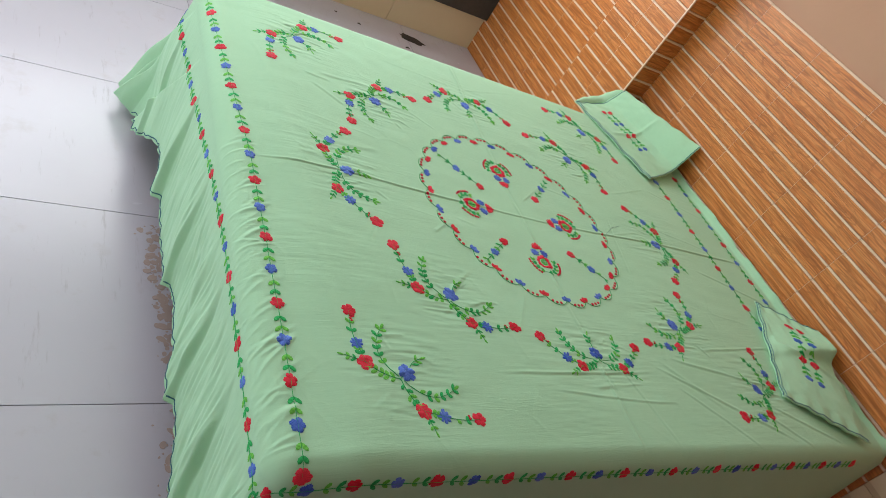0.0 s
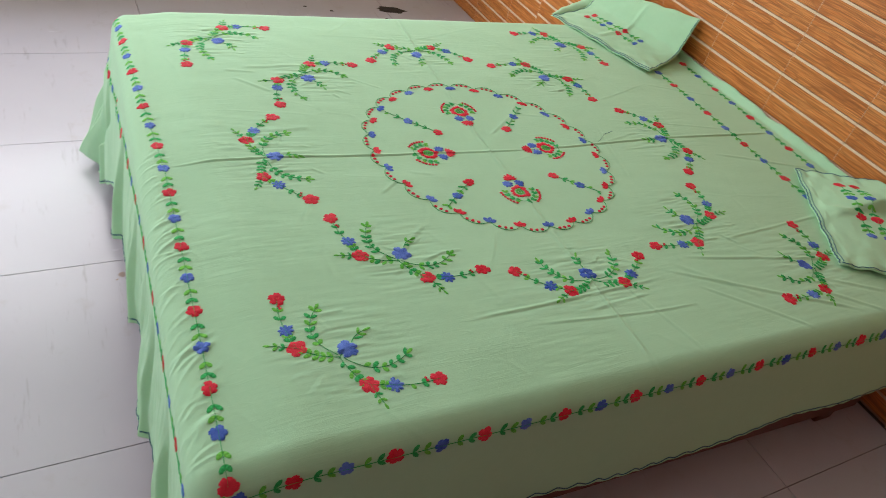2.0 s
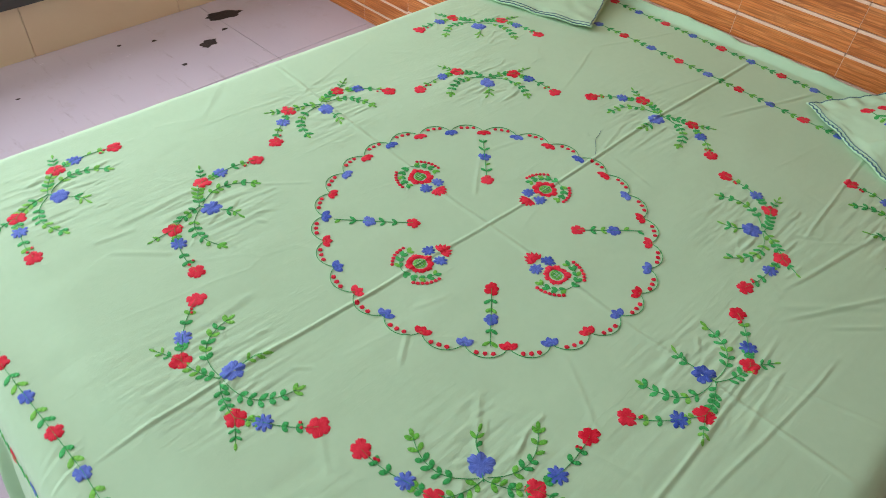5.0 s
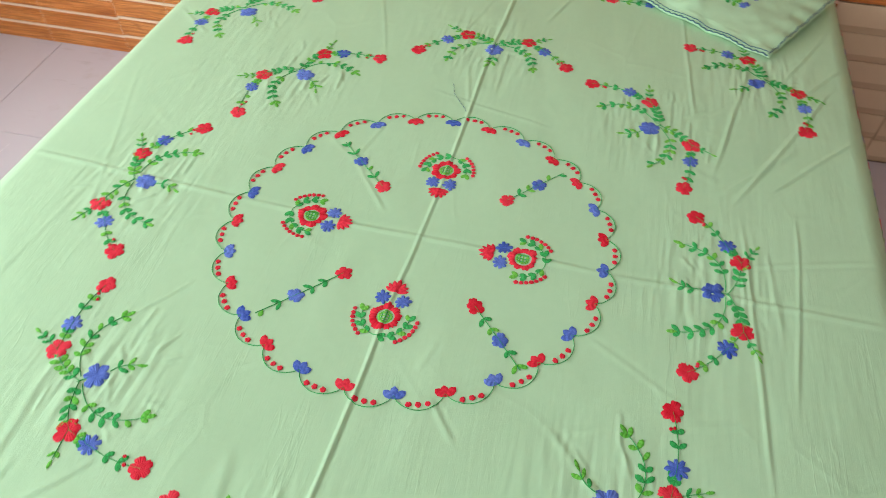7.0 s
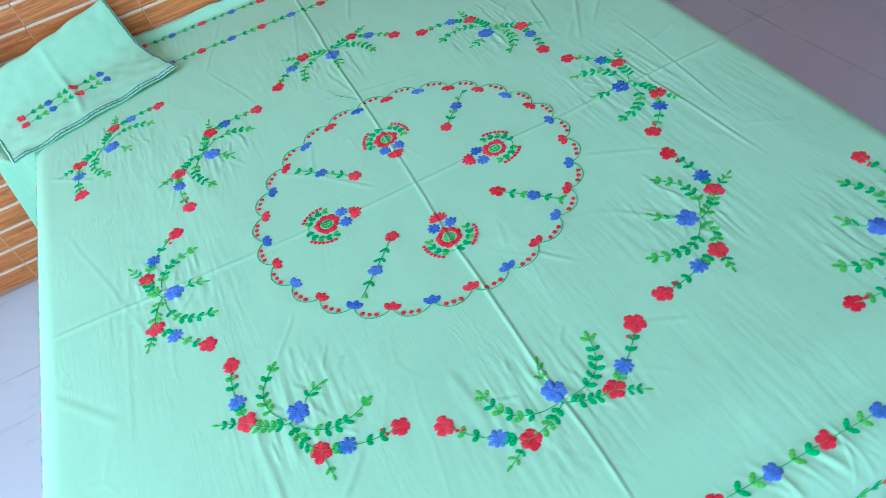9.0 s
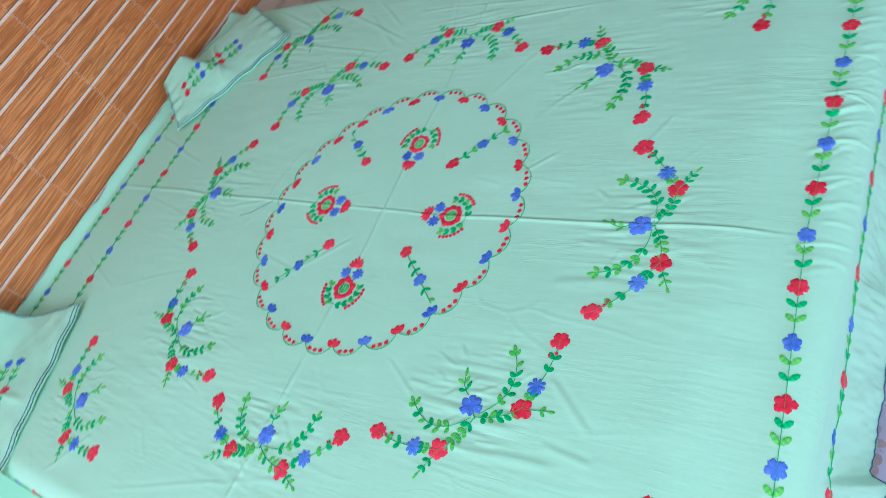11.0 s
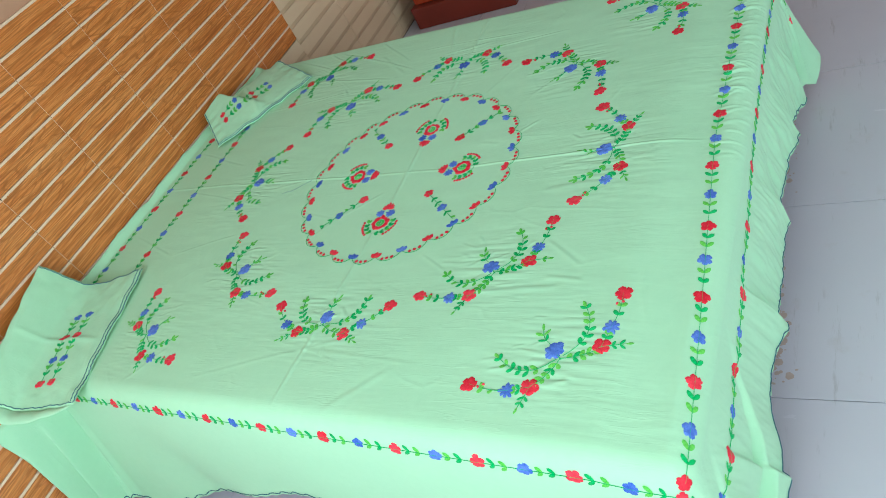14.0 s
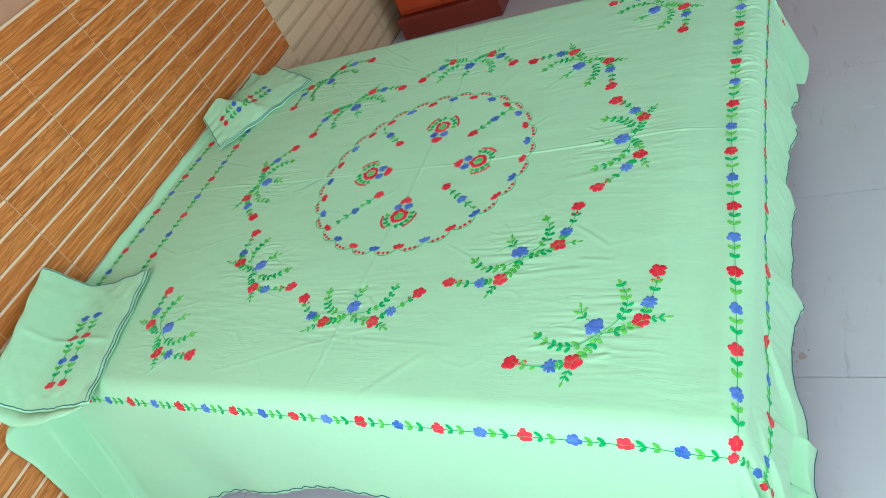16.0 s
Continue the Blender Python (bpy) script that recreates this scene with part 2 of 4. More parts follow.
floor = structure("floor", (WEST - 0.2, SOUTH - 0.2, -0.12), (1.4, NORTH + 0.2, -0.006), JOINT, "pale grey polished floor tiles with thin dark joints", "floor")
wall_east = structure("wall_east", (WALL_X + 0.012, SOUTH - 0.2, 0.0), (1.4, NORTH + 0.2, CEIL), PLASTER, "plastered wall with wood-look and cream tiles on its lower part", "wall")
wall_pier = structure("wall_pier", (PIER_X + 0.012, PIER_Y0 + 0.012, 0.0), (WALL_X + 0.010, PIER_Y1, CEIL), PLASTER, "narrow projecting pier clad in wood-look tiles", "wall")
# unseen wall, its dark red chosen to dim and warm the bounced light
wall_south = structure("wall_south", (WEST - 0.2, SOUTH - 0.2, 0.0), (WALL_X + 0.010, SOUTH, CEIL), LOW_BOUNCE_RED, "unseen plain red-brown wall that keeps bounced light low", "wall")
ceiling = structure("ceiling", (WEST - 0.2, SOUTH - 0.2, CEIL), (1.4, NORTH + 0.2, CEIL + 0.15), WHITE_PAINT, "plain white ceiling", "ceiling")


def wall_with_opening(name, along, at, thick, lo, hi, o0, o1, oz0, oz1, material, label):
    """A wall along x or y with one rectangular opening through it."""
    bm = bmesh.new()
    for a0, a1, z0, z1 in ((lo, o0, 0, CEIL), (o1, hi, 0, CEIL), (o0, o1, oz1, CEIL), (o0, o1, 0, oz0)):
        if z1 - z0 < 0.01:
            continue
        p, q = ((a0, at, z0), (a1, at + thick, z1)) if along == "x" else ((at, a0, z0), (at + thick, a1, z1))
        part_bm = box_bm(p, q)
        me = bpy.data.meshes.new("piece")
        part_bm.to_mesh(me)
        part_bm.free()
        bm.from_mesh(me)
        bpy.data.meshes.remove(me)
    return tagged(part(name, bm, material, None), label, "wall", kind="structure")


wall_north = wall_with_opening("wall_north", "x", NORTH + 0.012, 0.2, WEST, WALL_X + 0.010, -2.3, 0.72, 0.75, 2.25, WHITE_PAINT, "painted wall with cream tile skirting and a wide low window")
# unseen wall; its wide opening is added to hold the west fill lamp
wall_west = wall_with_opening("wall_west", "y", WEST - 0.2, 0.2, SOUTH, NORTH + 0.01, -0.8, 1.8, 0.0, 2.1, PLASTER, "unseen pinkish plastered wall, opening added for fill light")


def window(name, o0, o1, z0, z1, y):
    """A wooden window: outer frame, mullions and clear panes."""
    thing = tagged(new(name), "wide window with a dark wooden frame and clear panes", "window", kind="structure")
    bays = 4
    for a0, a1, b0, b1 in ((o0, o0 + 0.05, z0, z1), (o1 - 0.05, o1, z0, z1), (o0 + 0.05, o1 - 0.05, z1 - 0.05, z1), (o0 + 0.05, o1 - 0.05, z0, z0 + 0.05)):
        box("window_frame", (a0, y, b0), (a1, y + 0.08, b1), BED_WOOD, thing, 0.004)
    for i in range(1, bays):
        x = o0 + (o1 - o0) * i / bays
        box("mullion", (x - 0.02, y + 0.01, z0 + 0.05), (x + 0.02, y + 0.07, z1 - 0.05), BED_WOOD, thing, 0.003)
    return thing


window("window_1", -2.3, 0.72, 0.75, 2.25, NORTH + 0.11)
ground = structure("ground", (-60, -60, -0.4), (60, 60, -0.2), CEMENT, "bare ground outside the window", "ground")


# wood-look tiles: four planks each, a pale inlaid stripe along the top of every plank
def tile_mesh(width, planks, name="tile"):
    verts, faces, mats = [], [], []

    def slab(y0, y1, z0, z1, d, m):
        e = 0.0012
        k = len(verts)
        for dy, dx in ((0, 0.0), (0, d - e * 0.4), (e, d)):
            ya, yb, za, zb = y0 + dy * 0.3, y1 - dy * 0.3, z0 + dy, z1 - dy
            verts.extend([(-dx, ya, za), (-dx, yb, za), (-dx, yb, zb), (-dx, ya, zb)])
        for r in (0, 4):
            for i in range(4):
                j = (i + 1) % 4
                faces.append((k + r + i, k + r + 4 + i, k + r + 4 + j, k + r + j))
                mats.append(m)
        faces.append((k + 8, k + 11, k + 10, k + 9))
        mats.append(m)

    g = 0.0002
    for i in range(planks):
        z1 = -i * STRIP
        z0 = z1 - STRIP
        slab(g, width - 0.0007, z0 + 0.0005, z1 - 0.0090, 0.0105, 0)
        slab(width - 0.0010, width + g, z0 + 0.0005, z1 - 0.0090, 0.0107, 1)
        slab(g + 0.001, width - g - 0.001, z1 - 0.0090, z1 - 0.0012, 0.0118, 1)
    me = bpy.data.meshes.new(name)
    me.from_pydata(verts, [], faces)
    me.materials.append(WOOD)
    me.materials.append(INLAY)
    me.polygons.foreach_set("material_index", np.array(mats, dtype=np.int32))
    me.update()
    return me


TILES = {}


def lay_tile(parent, width, planks, m):
    key = (round(width, 3), planks)
    if key not in TILES:
        TILES[key] = tile_mesh(width, planks)
    ob = new("tile", TILES[key])
    ob.parent = parent
    ob.matrix_world = m
    return ob


def clad(parent, face_x, ys, z_bottom, drop=0.0):
    """Tiles on a wall that faces -x, between the joints ys, from the dado's top down to z_bottom."""
    for y0, y1 in zip(ys, ys[1:]):
        z = TOP_Z - drop
        while z - z_bottom > STRIP * 0.5:
            planks = min(4, int(round((z - z_bottom) / STRIP)))
            lay_tile(parent, y1 - y0, planks, pose(face_x + 0.010, y0, z))
            z -= planks * STRIP
        

clad(wall_east, WALL_X, [-0.85, -0.55, -0.25, 0.05, 0.35, 0.645, PIER_Y0 + 0.01], 0.0)
clad(wall_east, WALL_X, [-1.113, -0.85], 0.483)
clad(wall_east, WALL_X, [PIER_Y1, 1.30, 1.60, 1.90, NORTH + 0.005], 0.0, 0.018)
clad(wall_pier, PIER_X, [PIER_Y0 + 0.001, 1.03, PIER_Y1], 0.0, -0.004)
z = TOP_Z + 0.004
while z > 0.03:
    planks = min(4, int(round(z / STRIP)))
    lay_tile(wall_pier, WALL_X - PIER_X - 0.002, planks, pose(PIER_X + 0.001, PIER_Y0 + 0.010, z, 0, 0, 90) @ Matrix.Diagonal((1, -1, 1, 1)))
    z -= planks * STRIP
box("corner_strip", (PIER_X - 0.003, PIER_Y0 - 0.003, 0.0), (PIER_X + 0.004, PIER_Y0 + 0.004, TOP_Z), INLAY, wall_pier, 0.001, "pale corner edging")


# ribbed cream tiles; shading is coloured into the ribs' lower faces as darker print
def cream_mesh(width, ribs, pitch):
    verts, faces, mats = [], [], []
    g = 0.0012
    for i in range(ribs):
        z1, k = -i * pitch, len(verts)
        rows = [(0.0, z1), (0.007, z1), (0.0085, z1 - pitch * 0.25), (0.011, z1 - pitch * 0.72), (0.008, z1 - pitch + 0.002), (0.0, z1 - pitch + 0.001)]
        for d, zz in rows:
            verts.extend([(-d, g, zz), (-d, width - g, zz)])
        for r in range(len(rows) - 1):
            faces.append((k + 2 * r, k + 2 * r + 2, k + 2 * r + 3, k + 2 * r + 1))
            # lower slope and underside get the painted shade colour
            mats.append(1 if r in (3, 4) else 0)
        for side in (0, 1):
            faces.append([k + 2 * r + side for r in (range(len(rows)) if side else range(len(rows) - 1, -1, -1))])
            mats.append(0)
    me = bpy.data.meshes.new("cream_tile")
    me.from_pydata(verts, [], faces)
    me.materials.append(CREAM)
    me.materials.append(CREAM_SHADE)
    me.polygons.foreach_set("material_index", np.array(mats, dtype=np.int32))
    me.update()
    return me


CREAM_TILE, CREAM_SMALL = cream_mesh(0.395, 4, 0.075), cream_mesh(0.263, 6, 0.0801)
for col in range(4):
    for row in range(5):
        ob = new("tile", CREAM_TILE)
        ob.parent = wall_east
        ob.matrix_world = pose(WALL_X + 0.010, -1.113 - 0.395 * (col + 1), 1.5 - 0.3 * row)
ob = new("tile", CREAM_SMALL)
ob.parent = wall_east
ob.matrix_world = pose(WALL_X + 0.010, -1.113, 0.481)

# cream skirting tiles and the dark stone ledge along the north wall
for i in range(10):
    x1 = min(WALL_X - 0.002, 1.11 - 0.61 * i)
    x0 = max(1.11 - 0.61 * (i + 1), WEST)
    if x1 > x0:
        box("tile", (x0 + 0.001, NORTH - 0.004, 0.0), (x1 - 0.001, NORTH + 0.0115, 0.205), CREAM, wall_north, 0.0015)
ledge = tagged(box("stone_ledge", (WEST, NORTH - 0.03, 0.207), (WALL_X - 0.003, NORTH + 0.0118, 0.418), STONE, None, 0.004), "dark stone sill band between cream skirting and window", "ledge", kind="structure")

# floor tiles
xs = [-4.5, -3.04, -1.83, -0.62, 0.59, 1.075]
ys = [-2.7, -2.125, -1.51, -0.895, -0.28, 0.335, 0.95, 1.565, 2.15]
for x0, x1 in zip(xs, xs[1:]):
    for y0, y1 in zip(ys, ys[1:]):
        box("tile", (x0 + 0.0011, y0 + 0.0011, -0.006), (x1 - 0.0011, y1 - 0.0011, 0.0), FLOOR, floor, 0.0006)


def patch(name, x, y, rx, ry, material, seed, turn=0.0, height=0.003, points=26):
    """A flat irregular patch or crumb on the floor."""
    rng = random.Random(seed)
    wob = [rng.uniform(0.6, 1.15) for _ in range(points)]
    verts, faces = [(x, y, height)], []
    for z in (height, 0.0004):
        for i in range(points):
            a = 2 * math.pi * i / points
            w = (wob[i] + wob[(i + 1) % points]) / 2 * (1.0 if z < height else 0.93)
            dx, dy = rx * w * math.cos(a), ry * w * math.sin(a)
            verts.append((x + dx * math.cos(turn) - dy * math.sin(turn), y + dx * math.sin(turn) + dy * math.cos(turn), z))
    for i in range(points):
        j = (i + 1) % points
        faces += [(0, 1 + i, 1 + j), (1 + i, 1 + points + i, 1 + points + j, 1 + j)]
    return verts, faces


for k, (x, y, rx, ry, turn) in enumerate(((0.63, 2.01, 0.085, 0.04, -0.2), (0.445, 1.835, 0.045, 0.03, 0.2), (0.56, 1.897, 0.014, 0.01, 0), (0.285, 1.748, 0.013, 0.009, 0), (0.289, 1.985, 0.012, 0.008, 0), (0.165, 2.032, 0.01, 0.007, 0), (-0.28, 1.9, 0.008, 0.006, 0))):
    v, f = patch("floor_chip", x, y, rx, ry, CHIP, k, turn, 0.0012)
    tagged(mesh_object("floor_chip", v, f, [CHIP]), "black broken patch in the floor tile", "floor damage", "floor chips")
rng = random.Random(5)
verts, faces = [], []
for k in range(800):
    y = rng.uniform(-0.98, 0.30)
    x = -0.838 + rng.gauss(0, 0.020) - 0.012 * math.sin(9 * y)
    s = rng.choice((0.002, 0.003, 0.003, 0.004, 0.006, 0.008, 0.011))
    v, f = patch("crumb", x, y, s, s * rng.uniform(0.5, 1.6), CRUMB, 100 + k, rng.uniform(0, 3), rng.uniform(0.0006, 0.0014), 9)
    n0 = len(verts)
    verts += v
    faces += [[i + n0 for i in q] for q in f]
tagged(mesh_object("cement_crumbs", verts, faces, [CRUMB]), "crumbled brown cement along the foot of the bed", "debris", kind="stuff")

# ---- the bed ----
PSI = radians(-2.5)
COS, SIN = math.cos(PSI), math.sin(PSI)
FOOT, SIDE, ROLL = -0.805, 0.732, 0.05
ARC = ROLL * math.pi / 2
TABLE = np.random.RandomState(7).rand(256, 256)


def vnoise(x, y, seed=0):
    """Smooth value noise in 0..1 on arrays."""
    x, y = x + seed * 17.3, y + seed * 9.7
    xi, yi = np.floor(x).astype(int), np.floor(y).astype(int)
    fx, fy = x - xi, y - yi
    fx, fy = fx * fx * (3 - 2 * fx), fy * fy * (3 - 2 * fy)
    g = lambda i, j: TABLE[(xi + i) % 256, (yi + j) % 256]
    return (g(0, 0) * (1 - fx) + g(1, 0) * fx) * (1 - fy) + (g(0, 1) * (1 - fx) + g(1, 1) * fx) * fy


def to_uv(x, y):
    return x * COS + y * SIN, -x * SIN + y * COS


def step(e0, e1, x):
    t = np.clip((x - e0) / (e1 - e0), 0, 1)
    return t * t * (3 - 2 * t)


# the middles of the embroidered sprays
SPRAYS = [
    (-0.559, 0.032), (-0.374, 0.378), (0.009, 0.507), (0.384, 0.343), (0.569, -0.031), (0.375, -0.374), (-0.017, -0.482), (-0.399, -0.340),
    (-0.593, -0.553), (0.575, -0.591), (-0.567, 0.592), (0.581, 0.550),
]

# folds pressed into the cloth: two ends, height and half-width in metres
FOLDS = [
    (-0.76, 0.004, -0.20, 0.004, 0.0028, 0.0044), (-0.24, 0.004, 0.22, 0.0, 0.0018, 0.0045), (0.2, 0.0, 0.62, -0.004, 0.0029, 0.0044), (0.60, -0.004, 1.02, -0.006, 0.0028, 0.0055),
    (0.0, -0.74, 0.0, -0.34, 0.0022, 0.006), (0.0, -0.34, 0.0, 0.34, 0.0022, 0.0055), (0.0, 0.34, 0.0, 0.74, 0.0024, 0.006),
    (-0.30, -0.56, 0.16, -0.53, 0.0030, 0.007), (-0.18, -0.60, 0.20, -0.62, 0.0022, 0.006), (0.22, -0.52, 0.62, -0.72, 0.0034, 0.008), (0.30, -0.48, 0.70, -0.56, 0.0030, 0.008),
    (0.26, -0.58, 0.45, -0.74, 0.0028, 0.007), (0.44, -0.44, 0.9, -0.40, 0.0022, 0.007), (0.48, 0.10, 0.88, 0.02, 0.0020, 0.007), (0.50, 0.22, 0.72, 0.30, 0.0020, 0.007),
    (0.06, -0.50, 0.13, -0.74, 0.0024, 0.005), (0.34, -0.16, 0.40, 0.08, 0.0014, 0.006), (-0.12, 0.56, 0.3, 0.70, 0.0014, 0.008), (-0.30, 0.62, 0.02, 0.60, 0.0014, 0.009),
    (0.62, -0.62, 0.86, -0.73, 0.0030, 0.008), (0.58, -0.66, 0.70, -0.74, 0.0028, 0.008), (0.74, 0.30, 0.98, 0.22, 0.0026, 0.008), (0.72, -0.1, 1.0, -0.2, 0.0024, 0.008),
]
FOLDS = [(a, b, c, d, h, 0.68 * w) for a, b, c, d, h, w in FOLDS[:7]] + [(a, b, c, d, (0.6 if b < 0 else 0.3) * h, 0.55 * w) for a, b, c, d, h, w in FOLDS[7:]]
_r = random.Random(11)
for _ in range(28):
    u0, v0, a, l = _r.uniform(-0.7, 0.95), _r.uniform(-0.68, 0.68), _r.gauss(0.1, 0.6), _r.uniform(0.05, 0.2)
    FOLDS.append((u0, v0, u0 + l * math.cos(a), v0 + l * math.sin(a), _r.uniform(0.0005, 0.0014), _r.uniform(0.003, 0.008)))


# small puckers that the stitching draws in the cloth round every spray
for x, y in SPRAYS:
    su, sv = to_uv(x, y)
    for _ in range(15):
        ang, rad, l = _r.uniform(0, 6.28), _r.uniform(0.01, 0.10), _r.uniform(0.02, 0.05)
        u0, v0 = su + rad * math.cos(ang), sv + rad * math.sin(ang)
        a = _r.gauss(0.1, 0.35) if _r.random() < 0.7 else ang
        FOLDS.append((u0, v0, u0 + l * math.cos(a), v0 + l * math.sin(a), _r.uniform(0.0005, 0.0013), _r.uniform(0.0025, 0.0045)))

# wrinkles that run slantwise over the foot edge
for _ in range(440):
    v0 = _r.uniform(-0.74, 0.76)
    u0, a, l = _r.uniform(-1.0, -0.77 - 0.08 * (v0 > 0.1)), radians(_r.gauss(26, 13)), _r.uniform(0.06, 0.16)
    FOLDS.append((u0, v0, u0 - l * math.cos(a), v0 - l * math.sin(a), _r.uniform(0.0005, 0.0020) * (1.0 if v0 < 0.1 else 0.7), _r.uniform(0.0026, 0.0048)))

CELL, U0, V0 = 0.0018, -1.42, -1.32


def relief_grid():
    """Heights of the folds and ripples, tabled over the cloth."""
    us, vs = np.arange(U0, 1.2, CELL), np.arange(V0, 1.32, CELL)
    u, v = np.meshgrid(us, vs, indexing="ij")
    h = 0.0028 * (vnoise(u * 5, v * 6, 1) - 0.5) + 0.0012 * (vnoise(u * 13, v * 26, 2) - 0.5)
    near = np.zeros_like(u)
    for x, y in SPRAYS:
        su, sv = to_uv(x, y)
        near = np.maximum(near, np.exp(-(((u - su) ** 2 + (v - sv) ** 2) / 0.12**2) ** 2))
    near = near * (0.4 + 0.6 * vnoise(u * 12, v * 14, 21)) + 0.22 * step(0.5, 0.8, vnoise(u * 4, v * 5, 22))
    h += 0.0018 * near * (vnoise(u * 17, v * 95, 5) - 0.5) + 0.0019 * near * (vnoise(u * 24, v * 185, 6) - 0.5)
    wu, wv = u + 0.007 * (vnoise(u * 9, v * 9, 3) - 0.5), v + 0.008 * (vnoise(u * 8, v * 8, 4) - 0.5)
    for u0, v0, u1, v1, amp, w in FOLDS:
        m = 0.03 + 4 * w + 0.1 * math.hypot(u1 - u0, v1 - v0)
        i0, i1 = [int((c - U0) / CELL) for c in (min(u0, u1) - m, max(u0, u1) + m)]
        j0, j1 = [int((c - V0) / CELL) for c in (min(v0, v1) - m, max(v0, v1) + m)]
        i0, j0 = max(i0, 0), max(j0, 0)
        a, b = wu[i0:i1, j0:j1], wv[i0:i1, j0:j1]
        du, dv = u1 - u0, v1 - v0
        l2 = du * du + dv * dv
        t = ((a - u0) * du + (b - v0) * dv) / l2
        d = ((a - u0) * dv - (b - v0) * du) / math.sqrt(l2)
        ends = step(-0.08, 0.15, t) * (1 - step(0.85, 1.08, t))
        h[i0:i1, j0:j1] += amp * ends * (np.exp(-((d / w) ** 2)) - 0.45 * np.exp(-(((d - 1.7 * w) / w) ** 2)))
    return h


RELIEF = relief_grid()


def relief(u, v):
    """Height of the folds and ripples at points of the cloth."""
    x = np.clip((u - U0) / CELL, 0, RELIEF.shape[0] - 2)
    y = np.clip((v - V0) / CELL, 0, RELIEF.shape[1] - 2)
    i, j = x.astype(int), y.astype(int)
    f, g = x - i, y - j
    return (RELIEF[i, j] * (1 - f) + RELIEF[i + 1, j] * f) * (1 - g) + (RELIEF[i, j + 1] * (1 - f) + RELIEF[i + 1, j + 1] * f) * g


def drape(u, v):
    """The place in the room of the cloth's point (u, v), metres along the cloth from the bed's middle."""
    u, v = np.asarray(u, float), np.asarray(v, float)
    a = np.maximum(FOOT - u, 0)
    b = np.maximum(np.abs(v) - SIDE, 0)
    sg = np.sign(v)
    r, phi = np.hypot(a, b), np.arctan2(b, a)
    q = r / ROLL
    w = np.maximum(r - ARC, 0)
    corner = np.sin(2 * phi) ** 2 * (a > 0) * (b > 0)
    foot = np.cos(phi) ** 2 * (r > 1e-6)
    flare = (0.075 + 0.02 * step(0.25, 0.8, v)) * foot + 0.05 * (1 - foot) + corner * (0.03 + 0.17 * (sg < 0))
    out = np.where(r < ARC, ROLL * np.sin(q), ROLL + w * flare)
    drop = np.where(r < ARC, ROLL * (1 - np.cos(q)), ROLL + w * np.sqrt(1 - np.minimum(flare, 0.9) ** 2))
    depth = (w / 0.35) ** 1.25
    wave_f = 2.0 * (vnoise(v * 7 + 3 * a, a * 2, 8) - 0.5) + 0.6 * np.sin(v * 9 - 5 * a + 1.0)
    wave_s = np.sin(u * 17 + 4 * b + 2 * vnoise(u * 3, b * 3, 9)) * 0.5 + np.sin(u * 7 + 0.6) * 0.4
    near_b = step(0.4, 0.8, v)
    saw = ((v - 0.55 * w) * 4.2 + 0.15) % 1.0
    pleat = saw * (1 - step(0.93, 1.0, saw)) * step(0.35, 0.5, v)
    head = 1 - step(0.55, 0.95, u)
    out += depth * (foot * (0.009 + 0.028 * near_b) * (wave_f + 0.55) + (1 - foot) * 0.010 * head * (wave_s + 0.4)) + foot * depth * 0.034 * pleat + corner * depth * 0.035 * (np.sin(phi * 9) + (sg > 0) * np.sin(phi * 17 + 0.6))
    diag = vnoise((v + 0.5 * a) * 20, (v - a) * 3.5, 12) - 0.5 + 0.5 * (vnoise((v + a * 0.4) * 47, (v - a) * 7, 13) - 0.5) + 0.3 * (vnoise((v + a * 0.4) * 110, (v - a) * 12, 14) - 0.5)
    out += foot * step(0.10, 0.20, r) * (1 - 0.4 * step(0.2, 0.45, w)) * 0.016 * (1 - 0.7 * step(-0.1, 0.45, v)) * diag
    out += (1 - foot) * depth * (sg > 0) * 0.05 * step(0.5, 0.85, u) * (1 - step(0.9, 1.03, u))
    slant = v + 0.4 * w
    for line in (0.68, 0.33, 0.02, -0.30, -0.52):
        d = slant - line
        out = out + foot * step(0.02, 0.22, w) * (0.024 if line < 0.6 else 0.016) * step(-0.006, 0.006, d) * np.exp(-np.maximum(d, 0) / 0.09)
    bu, bv = np.maximum(u, FOOT), np.clip(v, -SIDE, SIDE)
    pu, pv = bu - out * np.cos(phi) * (r > 0), bv + sg * out * np.sin(phi) * (r > 0)
    rr = np.hypot(bu, bv)
    z = 0.517 + 0.016 * step(0.1, 0.75, rr) - 0.012 * step(-0.68, -0.80, u)
    fade = 1 - 0.3 * step(0.0, 0.05, r)
    z = z + relief(u, v) * fade - drop
    low = np.maximum(0.008 - z, 0)
    pu, pv = pu - low * 0.75 * np.cos(phi), pv + sg * low * 0.75 * np.sin(phi)
    z = np.maximum(z, 0.008 + 0.006 * np.sin(low * 60) ** 2 * (low > 0))
    turn = (sg > 0) * np.maximum(u - 0.86, 0) * step(0.0, 0.035, b)
    pu, pv = pu - 0.74 * turn, pv + 0.96 * turn
    pv = pv + (sg > 0) * step(0.80, 0.90, u) * step(0.05, 0.2, b) * 0.014 * np.sin((u - 0.8) * 75 - 6 * b)
    x, y = pu * COS - pv * SIN, pu * SIN + pv * COS
    z = z + (0.008 + 0.034 * vnoise(v * 9, v * 0 + 0.5, 17) + 0.016 * vnoise(v * 30, u * 24, 18)) * step(1.042, 1.073, x) * (1 - step(0.0, 0.06, b))
    return np.stack([x, y, z], -1)


